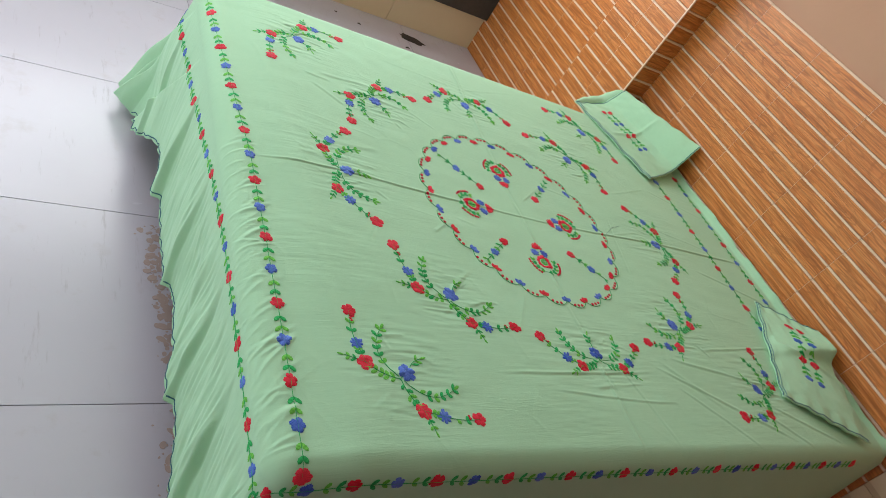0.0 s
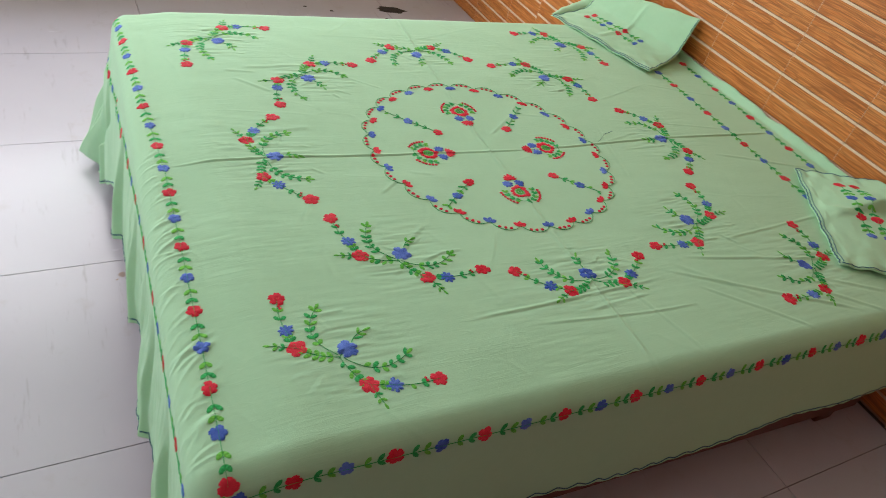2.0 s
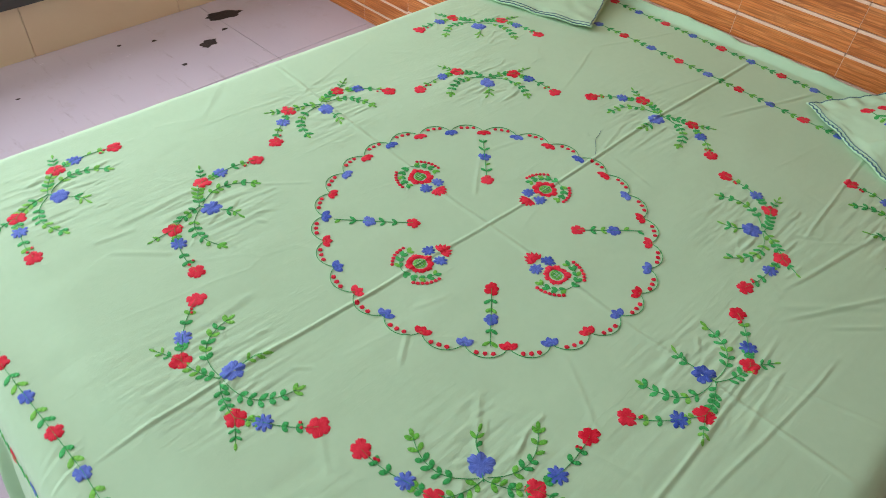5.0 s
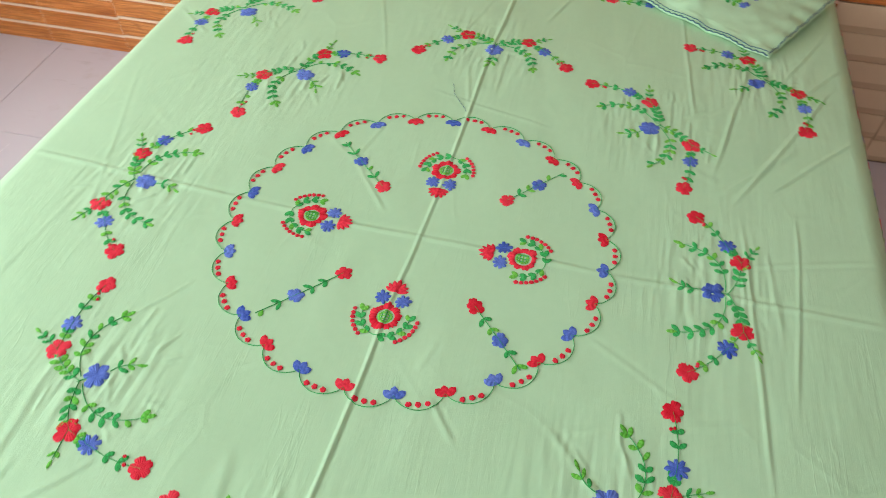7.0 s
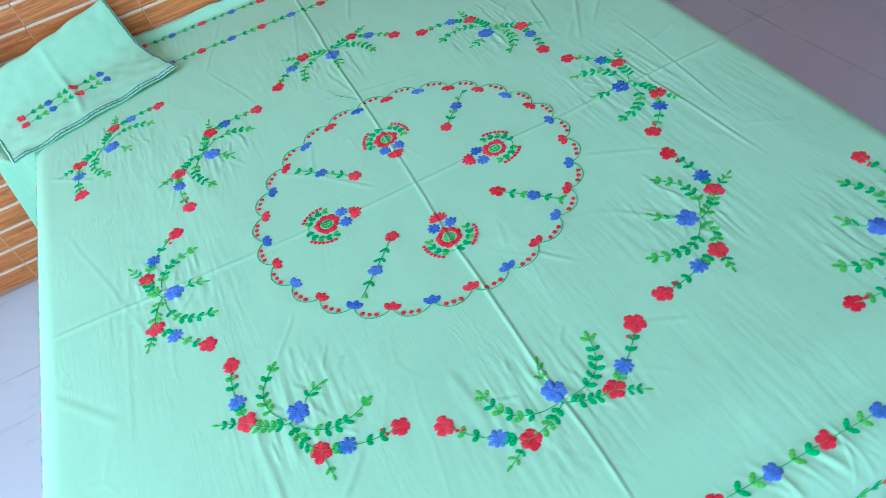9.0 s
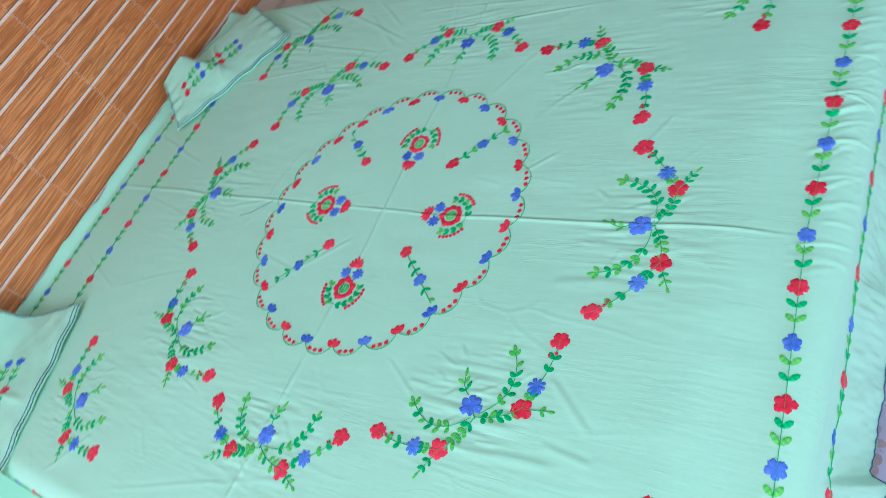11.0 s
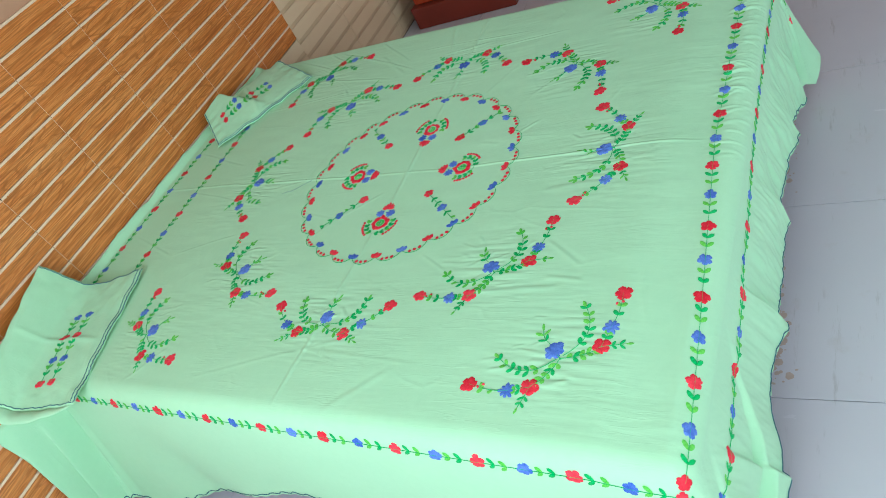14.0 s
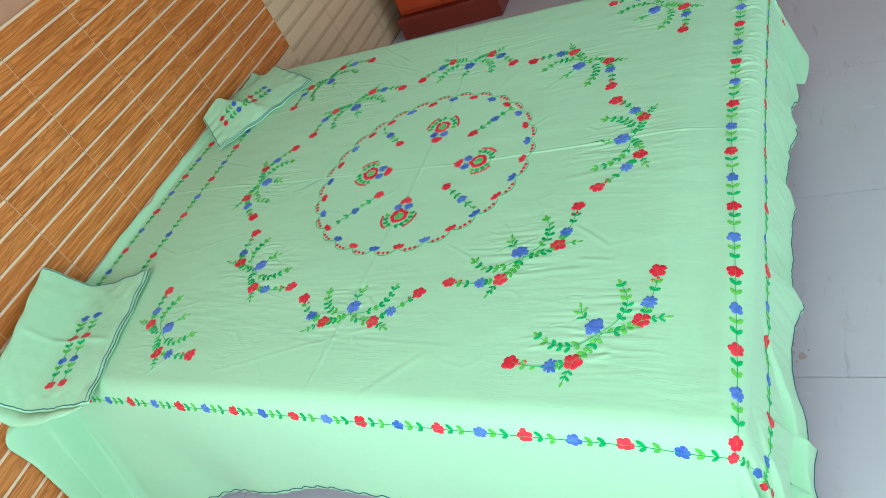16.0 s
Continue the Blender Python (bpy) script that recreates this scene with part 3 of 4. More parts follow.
def lift(place, u, v, h):
    """Points h metres above a surface place(u, v), along its normal."""
    e = 0.002
    p = place(u, v)
    n = np.cross(place(u + e, v) - place(u - e, v), place(u, v + e) - place(u, v - e))
    n /= np.linalg.norm(n, axis=-1, keepdims=True) + 1e-12
    return p + n * np.asarray(h)[..., None]


def hem_foot(v):
    return 0.385 + 0.022 * np.sin(v * 9 + 1) + 0.11 * step(0.3, 0.75, v) + 0.06 * step(-0.45, -0.75, v) + 0.03 * step(0.35, 0.5, v) * ((v * 4.2 - 0.66) % 1.0) + 0.006 * np.abs(np.sin(v * 62))


def hem_side(u, sg):
    if sg > 0:
        base = 0.364 + 0.016 * step(0.1, 0.35, u) + 0.14 * step(0.05, 0.75, u) - 0.05 * step(0.72, 0.98, u) + 0.12 * step(-0.0, -0.8, u)
    else:
        base = 0.335 - 0.022 * step(0.1, 0.8, u) + 0.015 * step(-0.2, -0.8, u) + 0.006 * np.sin(u * 11)
    return base + 0.005 * np.abs(np.sin(u * 62))


def head_u(v):
    return (1.060 + v * SIN) / COS


bed_sheet = tagged(new("bed_sheet"), "pale green cotton bed sheet embroidered with red and blue flowers", "bed sheet")


def build_sheet():
    nf, nu, ns, nv = 140, 470, 80, 640
    pa = np.concatenate([1 - np.linspace(0, 1, nf, endpoint=False), np.zeros(nu)])
    pu = np.concatenate([np.zeros(nf), np.linspace(0, 1, nu)])
    qb = np.concatenate([-(1 - np.linspace(0, 1, ns, endpoint=False)), np.zeros(nv), np.linspace(0, 1, ns + 1)[1:]])
    qv = np.concatenate([-np.ones(ns), np.linspace(-1, 1, nv), np.ones(ns)])
    PA, QB = np.meshgrid(pa, qb, indexing="ij")
    PU, QV = np.meshgrid(pu, qv, indexing="ij")
    vv = QV * SIDE
    uu = FOOT + PU * (head_u(vv) - FOOT)
    hang = np.where(QB > 0, hem_side(uu, 1), hem_side(uu, -1))
    short = 1 - np.where(QB < 0, 0.10, 0.24) * PA * np.abs(QB)
    v = vv + QB * hang * short
    u = uu - PA * hem_foot(vv) * short
    p = drape(u, v)
    n1, n2 = p.shape[:2]
    idx = np.arange(n1 * n2).reshape(n1, n2)
    faces = np.stack([idx[:-1, :-1], idx[1:, :-1], idx[1:, 1:], idx[:-1, 1:]], -1).reshape(-1, 4)
    ob = mesh_object("cloth", p.reshape(-1, 3), faces.tolist(), [SHEET], bed_sheet, smooth=True)
    mod = ob.modifiers.new("thickness", "SOLIDIFY")
    mod.thickness, mod.offset = 0.0014, -1
    return ob


build_sheet()


# ---- embroidery ----
class Stitch:
    """Collects stitched shapes as (u, v, height) and lays them on a surface as one mesh."""

    def __init__(self, place):
        self.place, self.uvh, self.faces, self.mats, self.st = place, [], [], [], []

    def add(self, pts, faces, mat, st):
        k = len(self.uvh)
        self.uvh += pts
        self.st += st
        self.faces += [[i + k for i in f] for f in faces]
        self.mats += [mat] * len(faces)

    def bloom(self, u, v, radius, petals, turn=0.0, mat=0, depth=0.3, height=0.0010, sharp=1.0, inner=0.0):
        n = petals * 8
        pts, st, faces = ([(u, v, height * 0.75)], [(0.0, 0.0)], []) if not inner else ([], [], [])
        c = len(pts)
        rng = random.Random(int((u * 977 + v * 1733) * 1000))
        wob = [rng.uniform(0.86, 1.1) for _ in range(petals)]
        rings = ((0.45, 1.0), (0.85, 1.0), (1.0, 0.0)) if not inner else ((inner, 0.2), (inner + 0.06, 1.0), (0.9, 1.0), (1.0, 0.0))
        for f, hh in rings:
            for i in range(n):
                t = 2 * math.pi * i / n
                lobe = abs(math.cos(petals * t / 2)) ** sharp
                big = wob[int(round(petals * t / (2 * math.pi))) % petals] * rng.uniform(0.91, 1.06)
                rr = radius * (f if f < 0.6 else f * (1 - depth + depth * lobe) * big)
                pts.append((u + rr * math.cos(t + turn), v + rr * math.sin(t + turn), height * hh * (0.72 + 0.28 * lobe)))
                st.append((t / (2 * math.pi), f))
        for i in range(n):
            j = (i + 1) % n
            if c:
                faces.append((0, c + i, c + j))
            for r in range(len(rings) - 1):
                faces.append((c + r * n + i, c + (r + 1) * n + i, c + (r + 1) * n + j, c + r * n + j))
        self.add(pts, faces, mat, st)

    def leaf(self, u, v, angle, length, width, mat=0, height=0.0010):
        ca, sa = math.cos(angle), math.sin(angle)
        pts, st, faces = [], [], []
        prof = ((0, 0.0), (0.2, 0.62), (0.5, 1.0), (0.82, 0.8), (1, 0.12))
        for s, w in prof:
            for side in (-1, 0, 1):
                l, d = s * length, side * w * width / 2
                pts.append((u + l * ca - d * sa, v + l * sa + d * ca, height if side == 0 else 0.0002))
                st.append((s * 0.12, side))
        for r in range(4):
            k = r * 3
            faces += [(k, k + 3, k + 4, k + 1), (k + 1, k + 4, k + 5, k + 2)]
        self.add(pts, faces, mat, st)

    def line(self, path, width, mat=0, height=0.0014):
        pts, st, faces = [], [], []
        for i, (u, v) in enumerate(path):
            a, b = path[max(i - 1, 0)], path[min(i + 1, len(path) - 1)]
            l = math.hypot(b[0] - a[0], b[1] - a[1]) or 1
            nx, ny = -(b[1] - a[1]) / l * width / 2, (b[0] - a[0]) / l * width / 2
            pts += [(u - nx, v - ny, 0.0001), (u, v, height), (u + nx, v + ny, 0.0001)]
            st += [(i * 0.05, -1), (i * 0.05, 0), (i * 0.05, 1)]
        for i in range(len(path) - 1):
            k = i * 3
            faces += [(k, k + 3, k + 4, k + 1), (k + 1, k + 4, k + 5, k + 2)]
        self.add(pts, faces, mat, st)

    def make(self, name, mats, parent, label=""):
        a = np.array(self.uvh)
        p = lift(self.place, a[:, 0], a[:, 1], a[:, 2] + 0.0004)
        ob = mesh_object(name, p, self.faces, mats, parent, self.mats, True, self.st)
        return tagged(ob, label) if label else ob


def flower(place, parent, u, v, kind, size=1.0, turn=0.0):
    s = Stitch(place)
    if kind == "big":
        s.bloom(u, v, 0.0200 * size, 6, turn, 0, 0.26, sharp=0.5)
        s.make("blue_flower", [BLUE], parent)
    elif kind == "daisy":
        s.bloom(u, v, 0.0160 * size, 8, turn, 0, 0.42, sharp=0.6)
        s.make("blue_flower", [BLUE], parent)
    elif kind == "blue":
        s.bloom(u, v, 0.0155 * size, 5, turn, 0, 0.28, sharp=0.5)
        s.make("blue_flower", [BLUE], parent)
    else:
        s.bloom(u, v, 0.0172 * size, 5 if size > 0.8 else 4, turn, 0, 0.27, sharp=0.45)
        s.make("red_flower", [RED], parent)


GREENS = [DARK_GREEN, LIGHT_GREEN, RED]


def arc_path(p0, p1, bulge, n=12):
    """Points from p0 to p1, bowed to the left by bulge."""
    dx, dy = p1[0] - p0[0], p1[1] - p0[1]
    l = math.hypot(dx, dy)
    return [(p0[0] + dx * t - dy / l * bulge * 4 * t * (1 - t), p0[1] + dy * t + dx / l * bulge * 4 * t * (1 - t)) for t in (i / n for i in range(n + 1))]


def leafy(s, path, count, rng, start=0.12, end=1.0, length=0.0145, width=0.0086, tip=True):
    n = len(path) - 1
    for k in range(count):
        f = (start + (end - start) * k / max(count - 1, 1)) * n
        i = min(int(f), n - 1)
        (u0, v0), (u1, v1) = path[i], path[i + 1]
        t = f - i
        a = math.atan2(v1 - v0, u1 - u0)
        m = 0 if rng.random() < 0.62 - 0.25 * (k == count - 1) else 1
        for side in (-1, 1):
            if rng.random() < 0.93:
                s.leaf(u0 + (u1 - u0) * t, v0 + (v1 - v0) * t, a + side * rng.uniform(0.65, 1.0), length * rng.uniform(0.85, 1.2), width * rng.uniform(0.85, 1.1), m)
    if tip:
        (u0, v0), (u1, v1) = path[-2], path[-1]
        s.leaf(u1, v1, math.atan2(v1 - v0, u1 - u0), length * 1.15, width * 0.85, 1)


def garland(u, v, inward, seed):
    """One spray: a large blue flower, two leafy wings with red and blue flowers, curled twigs."""
    rng = random.Random(seed)
    ci, si = math.cos(inward), math.sin(inward)
    at = lambda i, l: (u + i * ci - l * si, v + i * si + l * ci)
    s = Stitch(drape)
    flower(drape, bed_sheet, u, v, "big", 1.0, inward + 0.785 + rng.uniform(-0.2, 0.2))
    for k in (-1, 1):
        j = lambda: rng.uniform(-0.003, 0.003)
        end, daisy, red = at(0.034 + j(), k * (0.165 + j())), at(-0.021 + j(), k * (0.109 + j())), at(-0.045 + j(), k * (0.071 + j()))
        flower(drape, bed_sheet, *end, "red", 1.0, rng.uniform(0, 6))
        flower(drape, bed_sheet, *daisy, "daisy", 1.0, rng.uniform(0, 6))
        flower(drape, bed_sheet, *red, "red", 1.06, rng.uniform(0, 6))
        p = arc_path(at(-0.022, 0), red, k * 0.006)
        s.line(p, 0.0013)
        leafy(s, p, 5, rng, 0.15, 0.8, tip=False)
        p = arc_path(red, daisy, 0.0)
        s.line(p, 0.0012)
        leafy(s, p, 2, rng, 0.42, 0.62, 0.012, tip=False)
        p = arc_path(daisy, end, k * 0.004)
        s.line(p, 0.0012)
        leafy(s, p, 2, rng, 0.34, 0.6, 0.0125, tip=False)
        for q in (-1, 1):
            a = at(0.034 - 0.016, k * 0.147 + q * 0.004)
            s.bloom(a[0] + q * 0.002, a[1], 0.003, 4, 0, 2, 0.1, 0.0016)
        tail = at(-0.066, k * 0.108)
        p = arc_path(red, tail, 0.0, 6)
        s.line(p, 0.0011)
        leafy(s, p, 2, rng, 0.45, 0.75, 0.012, 0.006)
        p = arc_path(at(-0.020, k * 0.006), at(0.050, k * 0.093), k * 0.026)
        s.line(p, 0.0012)
        leafy(s, p, 6, rng, 0.28, 0.97, width=0.0086)
    s.line([at(-0.026, 0), at(-0.012, 0.001)], 0.0018)
    p = arc_path(at(0.018, 0), at(0.052, -0.003), 0.004, 5)
    s.line(p, 0.0014)
    leafy(s, p, 2, rng, 0.3, 0.7, 0.016, 0.0066)
    s.make("leaf_spray", GREENS, bed_sheet, "curled green leaf spray in satin stitch")


LEAN = (2.7, -7.9, 0.5, 6.0, 2.6, -11.6, -1.2, 9.7, -1.6, -2.8, -4.2, 3.4)
for k, ((x, y), lean) in enumerate(zip(SPRAYS, LEAN)):
    u, v = to_uv(x, y)
    garland(u, v, math.atan2(-v, -u) + radians(lean), 20 + k)


def medallion(u, v, inward, seed):
    rng = random.Random(seed)
    ci, si = math.cos(inward), math.sin(inward)
    at = lambda i, l: (u + i * ci - l * si, v + i * si + l * ci)
    s = Stitch(drape)
    s.bloom(u, v, 0.027, 9, 0, 0, 0.12, 0.0012, inner=0.52)
    s.make("medallion_ring", [RED], bed_sheet, "ring of red satin-stitch petals")
    s = Stitch(drape)
    s.bloom(u, v, 0.0125, 8, 0, 1, 0.1, 0.0008, inner=0.72)
    for i in (-1, 0, 1):
        w = math.sqrt(0.0105**2 - (i * 0.0056) ** 2)
        s.line([at(i * 0.0056, -w + 2 * w * f / 6) for f in range(7)], 0.0022, 1, 0.0010)
        s.line([at(-w + 2 * w * f / 6, i * 0.0056) for f in range(7)], 0.0018, 0, 0.0012)
    for i in range(9):
        t = math.pi + (i - 4) * 0.40
        p = at(0.0372 * math.cos(t), 0.0372 * math.sin(t))
        way = 1 if i > 3 else -1
        s.leaf(p[0], p[1], inward + t + 1.05 * way, 0.0150, 0.0088, 0 if i % 3 else 1)
        s.leaf(p[0], p[1], inward + t + 2.05 * way, 0.0130, 0.0076, 1 if i in (0, 8) else 0)
    for side in (-1, 1):
        s.line([at(0.0376 * math.cos(math.pi + side * f * 0.17), 0.0376 * math.sin(math.pi + side * f * 0.17)) for f in range(11)], 0.0014, 0, 0.0008)
        for i in range(7):
            t = math.pi + side * (0.62 + i * 0.165)
            p = at(0.0508 * math.cos(t), 0.0508 * math.sin(t))
            s.bloom(p[0], p[1], 0.0040, 5, t, 2, 0.12, 0.0012)
    s.make("leaf_ring", GREENS, bed_sheet, "ring of green leaves and short red dashes")
    for k in (-1, 1):
        p = at(0.0355, k * 0.0165)
        flower(drape, bed_sheet, *p, "daisy", 0.88, rng.uniform(0, 6))
    s = Stitch(drape)
    base = at(0.050, 0)
    for i in range(7):
        t = (i - 3) * 0.42
        s.leaf(base[0], base[1], inward + t, 0.026 - abs(i - 3) * 0.002, 0.008, 0, 0.0014)
    s.make("red_flower", [RED], bed_sheet, "fan-shaped red flower")


for k, (x, y) in enumerate(((-0.174, 0.012), (0.006, 0.195), (0.174, -0.009), (-0.010, -0.179))):
    u, v = to_uv(x, y)
    medallion(u, v, math.atan2(-v, -u), 60 + k)


def tulip(u, v, angle, colour):
    """A small three-petalled flower that opens along angle."""
    rng = random.Random(int((u * 733 + v * 1291) * 1000))
    s = Stitch(drape)
    for side, length in ((-1, 0.0205), (0, 0.0195), (1, 0.0205)):
        s.leaf(u, v, angle + side * rng.uniform(0.72, 0.9), length * rng.uniform(0.92, 1.06), 0.0125, 0, 0.0012)
    s.make("red_flower" if colour == "r" else "blue_flower", [RED if colour == "r" else BLUE], bed_sheet)


# scalloped ring round the middle
RING_C = to_uv(-0.004, -0.004)
ring = Stitch(drape)
COLOURS = "rbrbrbrrbrbrbrbrbrbrbrbrbrb"


def ring_angle(k):
    """Where the scallop k begins, not quite evenly spaced."""
    q = -2 * math.pi * (k - 6) / len(COLOURS)
    return q + radians(-35.9 + 0.8 * math.cos(q) + math.sin(q) - 0.8 * math.cos(2 * q) - 0.9 * math.sin(2 * q))


def r0(t):
    q = t + 0.626
    return 0.3115 + 0.0084 * math.sin(q) + 0.0031 * math.cos(2 * q) - 0.0036 * math.sin(2 * q)


for k, c in enumerate(COLOURS):
    t0, t1 = ring_angle(k), ring_angle(k + 1)
    path = []
    for i in range(13):
        f = i / 12
        t = t0 + (t1 - t0) * f
        rr = r0(t) + 0.002 + 0.023 * math.sin(math.pi * f) ** 0.7
        path.append((RING_C[0] + rr * math.cos(t), RING_C[1] + rr * math.sin(t)))
    ring.line(path, 0.0012)
    for f in (0.34, 0.52, 0.70):
        t = t0 + (t1 - t0) * f
        rr = r0(t) + 0.012 + 0.004 * math.sin(math.pi * f)
        ring.bloom(RING_C[0] + rr * math.cos(t), RING_C[1] + rr * math.sin(t), 0.0047, 5, t, 2, 0.14, 0.0012)
    u, v = RING_C[0] + (r0(t0) + 0.007) * math.cos(t0), RING_C[1] + (r0(t0) + 0.007) * math.sin(t0)
    tulip(u, v, t0 + math.pi, c)
ring.make("scalloped_ring", GREENS, bed_sheet, "thin green scalloped line with red stitched dots")

# four short sprays inside the ring
for k, (x, y, X, Y) in enumerate(((0.106, 0.095, 0.205, 0.195), (0.12, -0.131, 0.212, -0.222), (-0.123, -0.119, -0.225, -0.205), (-0.105, 0.101, -0.215, 0.208))):
    p0, p1 = to_uv(x, y), to_uv(X, Y)
    mid = (p0[0] + (p1[0] - p0[0]) * 0.56, p0[1] + (p1[1] - p0[1]) * 0.56)
    s, rng = Stitch(drape), random.Random(80 + k)
    path = arc_path(p0, p1, 0.0)
    s.line(path, 0.0016)
    for f0, f1 in ((0.2, 0.36), (0.72, 0.92)):
        leafy(s, path, 2, rng, f0, f1, 0.015, 0.0075, tip=False)
    s.make("leaf_spray", GREENS, bed_sheet)
    flower(drape, bed_sheet, *p0, "red", 0.9, rng.uniform(0, 6))
    flower(drape, bed_sheet, *mid, "blue", 0.95, rng.uniform(0, 6))


def border(place, parent, path_fn, t0, t1, first, seed, period=0.0865, size=0.92):
    """A straight vine of alternating red and blue flowers with leaf pairs between them."""
    rng = random.Random(seed)
    n = max(1, int(round(abs(t1 - t0) / period)))
    s = Stitch(place)
    for k in range(n + 1):
        t = t0 + (t1 - t0) * k / n
        flower(place, parent, *path_fn(t), "red" if (k + first) % 2 == 0 else "blue", size * rng.uniform(0.92, 1.05), rng.uniform(0, 6))
        if k == n:
            break
        tb = t0 + (t1 - t0) * (k + 1) / n
        path = [path_fn(t + (tb - t) * i / 8) for i in range(9)]
        s.line(path, 0.0010)
        for f in (0.36, 0.62):
            u, v = path_fn(t + (tb - t) * f)
            du, dv = path[-1][0] - path[0][0], path[-1][1] - path[0][1]
            a, m = math.atan2(dv, du), 1 if (f > 0.5) == (k % 2 == 0) else 0
            for side in (-1, 1):
                s.leaf(u, v, a + side * rng.uniform(0.55, 0.85), 0.0175 * rng.uniform(0.85, 1.1), 0.0085, m)
    s.make("leaf_vine", GREENS, parent, "straight vine of paired green leaves")


foot_top = lambda v: (-0.797 - 0.066 * max(0.0, v) - 0.01 * max(0.0, -v - 0.5), v)
foot_low = lambda v: (-0.896 - 0.075 * float(step(-0.3, 0.6, v)) - 0.04 * max(0.0, -v - 0.6), v)
side_b = lambda u: (u, 0.797)
side_a = lambda u: (u, -0.797)
border(drape, bed_sheet, foot_top, 0.768, -0.771, 0, 101)
border(drape, bed_sheet, foot_low, 0.812, -0.808, 0, 102, 0.081, 0.85)
border(drape, bed_sheet, side_b, -1.025, 0.8272, 0, 103, 0.0882)
border(drape, bed_sheet, side_a, -1.030, 0.914, 0, 104, 0.081)
border(drape, bed_sheet, lambda v: (0.854 + 0.01 * (0.3 - v), v), 0.3815, -0.592, 1, 105, 0.0885)
border(drape, bed_sheet, lambda v: (1.016 - 0.008 * max(0.0, v), v), 0.446, -0.464, 0, 106, 0.091)


def edging(place, path, parent, width=0.0035, wave=0.004, period=0.05, name="scalloped_edging"):
    """Zigzag stitching along a hem; path is a dense list of (u, v)."""
    s, out, d = Stitch(place), [], 0.0
    for i, (u, v) in enumerate(path):
        a, b = path[max(i - 1, 0)], path[min(i + 1, len(path) - 1)]
        l = math.hypot(b[0] - a[0], b[1] - a[1]) or 1
        if i:
            d += math.hypot(u - path[i - 1][0], v - path[i - 1][1])
        o = wave * (2 * abs((d / period) % 1 - 0.5) * 2 - 1)
        out.append((u - (b[1] - a[1]) / l * o, v + (b[0] - a[0]) / l * o))
    s.line(out, width, 0, 0.0018)
    return s.make(name, [EDGING], parent, "dark blue-green zigzag hem stitching")


hem = [(u, -SIDE - hem_side(u, -1) + 0.010) for u in np.linspace(1.05, FOOT, 260)]
fl = [(FOOT - hem_foot(v) + 0.010, v) for v in np.linspace(-SIDE, SIDE, 260)]
hb = [(u, SIDE + hem_side(u, 1) - 0.010) for u in np.linspace(FOOT, 1.0, 260)]
for path in (hem, fl, hb):
    edging(drape, path, bed_sheet, wave=0.0035)

loose = Stitch(drape)
loose.line([to_uv(*p) for p in ((0.346, -0.013), (0.362, -0.004), (0.378, 0.008), (0.392, 0.019), (0.404, 0.025), (0.420, 0.028), (0.435, 0.034))], 0.0008, 0, 0.0010)
loose.make("loose_thread", [EDGING], bed_sheet, "loose dark thread lying on the cloth")

# mattress and wooden base under the sheet
bed = tagged(new("bed"), "low wooden double bed with a mattress, covered by the sheet", "bed")
bed.matrix_world = pose(0, 0, 0, 0, 0, -2.5)
box("mattress", (-0.79, -0.745, 0.30), (1.0, 0.745, 0.500), MATTRESS, bed, 0.03)
box("base", (-0.76, -0.74, 0.06), (1.0, 0.60, 0.298), BED_WOOD, bed, 0.008, "dark red-brown wooden bed box")
for x in (-0.70, 0.92):
    for y in (-0.69, 0.54):
        box("leg", (x - 0.035, y - 0.035, 0.0), (x + 0.035, y + 0.035, 0.06), BED_WOOD, bed, 0.004)


# a magenta cloth that hangs out a little under the sheet
def hanging_cloth():
    us, ws = np.linspace(0.25, 0.72, 60), np.linspace(0, 1, 16)
    U, W = np.meshgrid(us, ws, indexing="ij")
    v = 0.765 + 0.010 * np.sin(U * 40) * W
    z = 0.47 - W * (0.215 + 0.03 * np.sin(U * 13))
    p = np.stack([U * COS - v * SIN, U * SIN + v * COS, z], -1)
    idx = np.arange(p.shape[0] * p.shape[1]).reshape(p.shape[:2])
    faces = np.stack([idx[:-1, :-1], idx[1:, :-1], idx[1:, 1:], idx[:-1, 1:]], -1).reshape(-1, 4)
    ob = mesh_object("under_cloth", p.reshape(-1, 3), faces.tolist(), [MAGENTA], smooth=True)
    ob.modifiers.new("thickness", "SOLIDIFY").thickness = 0.003
    return tagged(ob, "magenta cloth tucked between mattress and sheet", "cloth")


hanging_cloth()


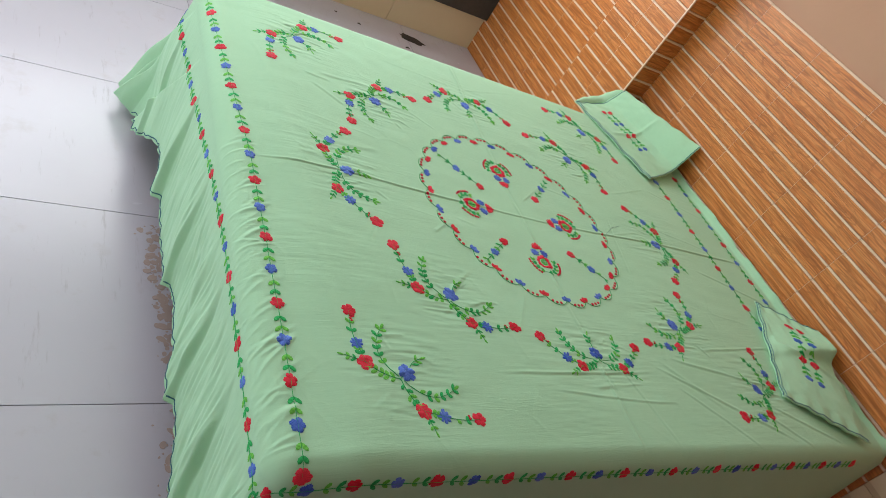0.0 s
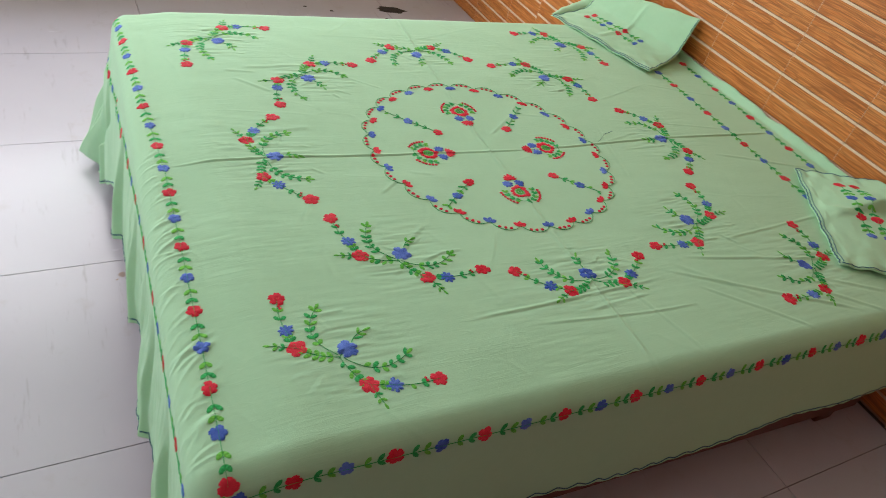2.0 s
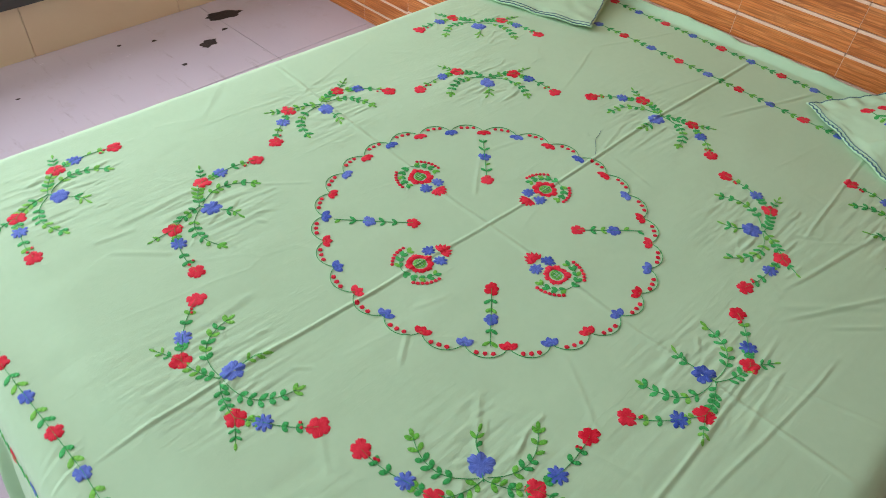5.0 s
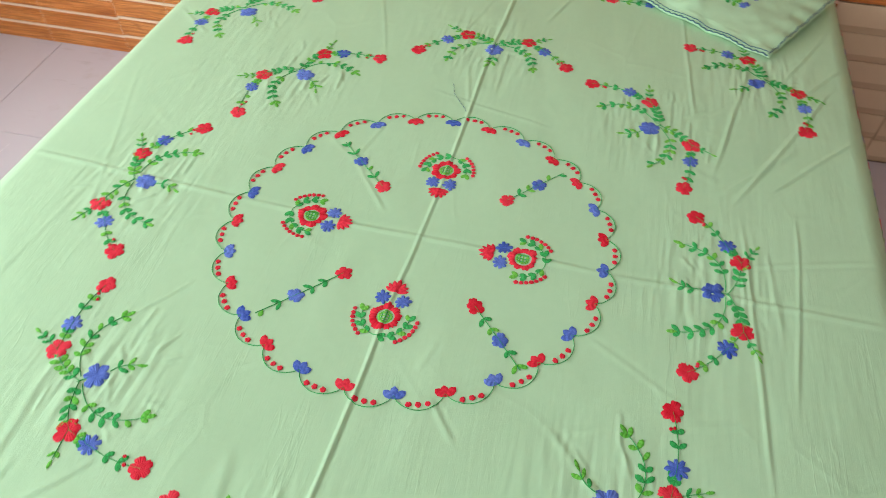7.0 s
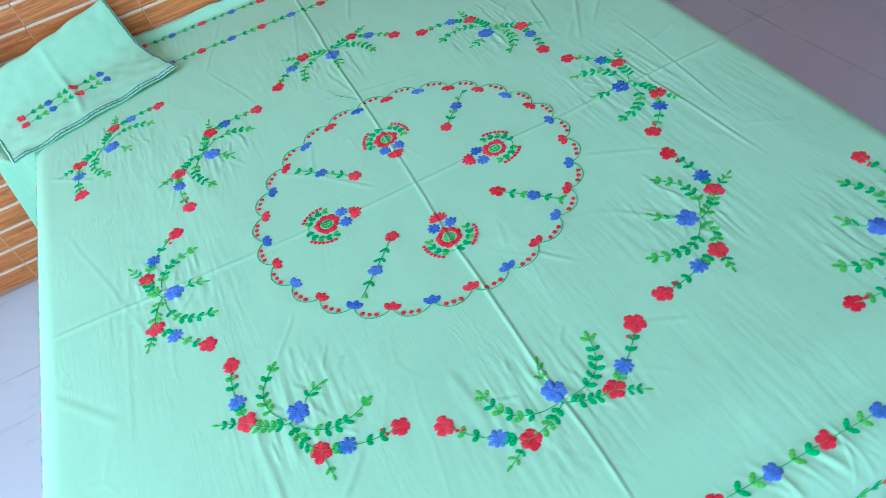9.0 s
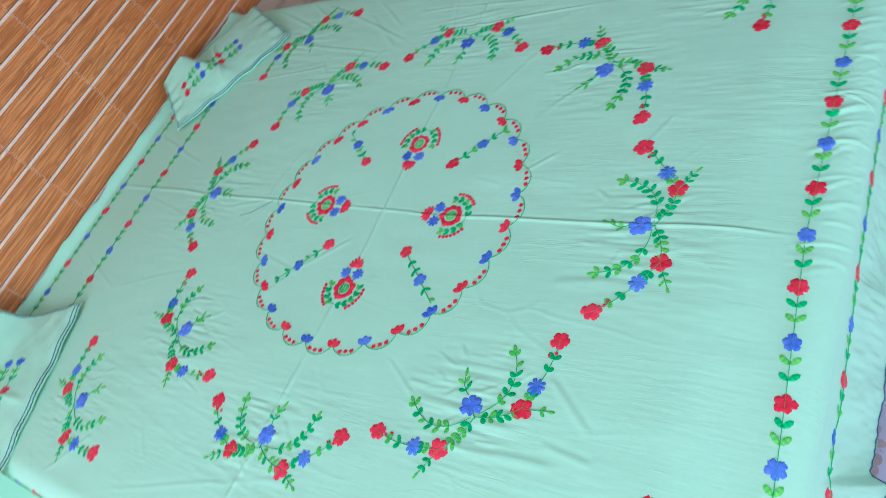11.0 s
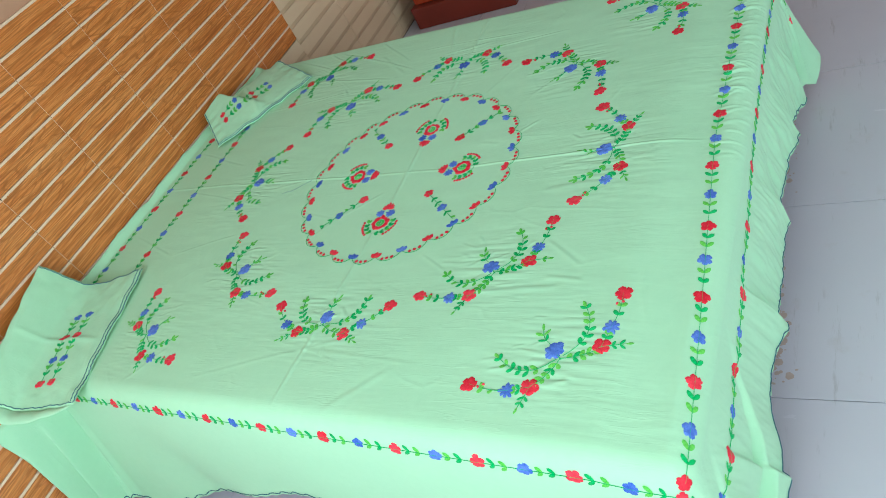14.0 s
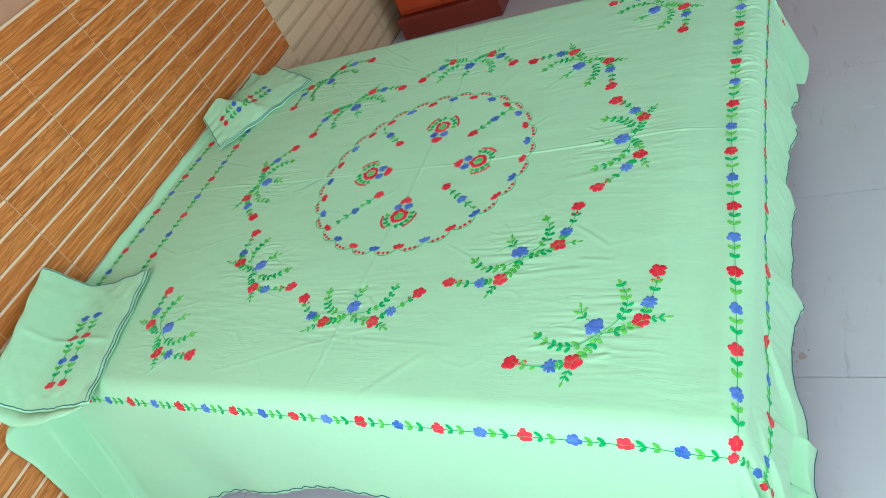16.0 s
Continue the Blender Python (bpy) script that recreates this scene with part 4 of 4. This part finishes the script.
# ---- pillows ----
def pillow(corners, bulge, seed, rows, label, bend=0.0, hump=0.0, flap=0.0):
    """A thin pillow: corners are front-one, front-two, back-two, back-one; bend turns its back up, hump folds it over."""
    f1, f2, b2, b1 = [np.array(c) for c in corners]

    def place(s, t):
        ss, tt = np.asarray(s, float), np.asarray(t, float)
        run = tt + bend * (np.where(tt < 0.6, tt * 1.25, 0.75 + (tt - 0.6) * 0.625) - tt)
        rise = tt + bend * (0.12 * tt + 0.88 * step(0.45, 1.05, tt) - tt)
        s, h, v = ss[..., None], run[..., None], rise[..., None]
        front, back = f1 * (1 - s) + f2 * s, b1 * (1 - s) + b2 * s
        p = front * (1 - h) + back * h
        p[..., 2] = (front * (1 - v) + back * v)[..., 2]
        dome = np.clip(ss * (1 - ss) * 4, 0, 1) ** 0.7 * np.clip(tt * (1 - tt) * 4, 0, 1) ** 0.8
        fold = np.exp(-(((ss - 0.42 - 0.12 * tt - 0.02 * np.sin(tt * 5)) / 0.016) ** 2)) * step(0.03, 0.2, tt) * (1 - step(0.8, 0.98, tt))
        lap = ss - 0.56 + 0.31 * tt
        lap = np.where(lap < 0, np.exp(-((lap / 0.2) ** 2)), np.exp(-((lap / 0.035) ** 2)))
        rim = (np.abs(ss - 0.5) > 0.4) * np.sin(tt * 31) + (np.abs(tt - 0.5) > 0.4) * np.sin(ss * 27)
        p[..., 2] += bulge * dome + 0.005 * fold + 0.007 * (vnoise(ss * 4, tt * 4, seed) - 0.5) + 0.003 * (vnoise(ss * 16, tt * 13, seed + 1) - 0.5) + hump * tt * lap + 0.002 * rim
        return p

    thing = tagged(new("pillow"), label, "pillow", "pillows at the head")
    n = 70
    S, T = np.meshgrid(np.linspace(0, 1, n), np.linspace(0, 1, n), indexing="ij")
    top = place(S, T)
    low = top.copy()
    thick = 0.0025 + 0.05 * np.sqrt(np.clip(T, 0, 1)) * np.sqrt(np.clip(S * (1 - S) * 4, 0, 1)) * np.sqrt(np.clip((1 - T) * 4, 0, 1))
    low[..., 2] = np.maximum(top[..., 2] - thick, 0.5)
    verts = np.concatenate([top.reshape(-1, 3), low.reshape(-1, 3)])
    idx = np.arange(n * n).reshape(n, n)
    a = np.stack([idx[:-1, :-1], idx[1:, :-1], idx[1:, 1:], idx[:-1, 1:]], -1).reshape(-1, 4)
    faces = a.tolist() + (a[:, ::-1] + n * n).tolist()
    rim = np.concatenate([idx[:-1, 0], idx[-1, :-1], idx[:0:-1, -1], idx[0, :0:-1]])
    for i, j in zip(rim, np.roll(rim, -1)):
        faces.append([i, i + n * n, j + n * n, j])
    mesh_object("pillow_case", verts, faces, [SHEET], thing, smooth=True)
    if flap:
        # the open end of the case: a loose flap along the first side edge
        fs, fw = np.meshgrid(np.linspace(0.04, 0.96, 24), np.linspace(0, 1, 8), indexing="ij")
        q = place(np.zeros_like(fs), fs)
        swell = np.sin(np.pi * fs) ** 0.8
        q[..., 1] += flap * fw * swell
        q[..., 2] += 0.014 * np.sin(np.pi * fw * 0.8) * swell - 0.004
        fi = np.arange(24 * 8).reshape(24, 8)
        ff = np.stack([fi[:-1, :-1], fi[:-1, 1:], fi[1:, 1:], fi[1:, :-1]], -1).reshape(-1, 4)
        ob = mesh_object("case_flap", q.reshape(-1, 3), ff.tolist(), [SHEET], thing, smooth=True)
        mod = ob.modifiers.new("thickness", "SOLIDIFY")
        mod.thickness, mod.offset = 0.002, 0
        tagged(ob, "loose bright green flap of the open case end")
    lu, lt = np.linalg.norm(f2 - f1), np.linalg.norm(b1 - f1)
    metres = lambda u, v: place(np.asarray(u) / lu, np.asarray(v) / lt)
    for t, first in rows:
        border(metres, thing, lambda d, t=t: (d, t * lt), 0.17 * lu, 0.68 * lu, first, seed, 0.085, 0.8)
    e = 0.007
    rim_path = [(x, e * lt) for x in np.linspace(0.01 * lu, 0.99 * lu, 120)]
    edging(metres, rim_path, thing, 0.0026, 0.0014, 0.016)
    edging(metres, [(x, 0.035 * lt) for x in np.linspace(0.02 * lu, 0.98 * lu, 160)], thing, 0.0011, 0.0005, 0.016)
    for sx in (0.012, 0.988):
        edging(metres, [(sx * lu, y) for y in np.linspace(0.02 * lt, 0.98 * lt, 90)], thing, 0.0028, 0.0012, 0.018)
    return thing


pillow(((0.690, 0.786, 0.538), (0.806, 0.330, 0.546), (1.055, 0.430, 0.690), (0.955, 0.845, 0.632)), 0.010, 31, ((0.34, 0), (0.46, 0)), "thin green embroidered pillow with dark edging, leaning on the wall", bend=1.0, flap=0.045)
pillow(((0.903, -0.252, 0.546), (0.667, -0.620, 0.541), (0.935, -0.790, 0.556), (1.045, -0.405, 0.592)), 0.014, 41, ((0.42, 0), (0.58, 0)), "flat green embroidered pillow with gathered hem beside the wall", hump=0.036)

# ---- red cabinet by the south wall ----
cabinet = tagged(new("cabinet"), "red-brown lacquered wooden cabinet on a darker plinth", "cabinet")
box("body", (0.42, -2.44, 0.125), (0.96, -1.945, 1.60), LACQUER, cabinet, 0.012)
box("plinth", (0.39, -2.46, 0.0), (0.98, -1.915, 0.123), DARK_LACQUER, cabinet, 0.006, "dark red plinth")
for x0, x1 in ((0.435, 0.688), (0.692, 0.945)):
    door = box("door", (x0, -1.943, 0.155), (x1, -1.928, 1.57), LACQUER, cabinet, 0.005)
    hx = x1 - 0.03 if x0 < 0.6 else x0 + 0.03
    box("handle", (hx - 0.006, -1.926, 0.8), (hx + 0.006, -1.905, 0.95), STEEL, door, 0.004)
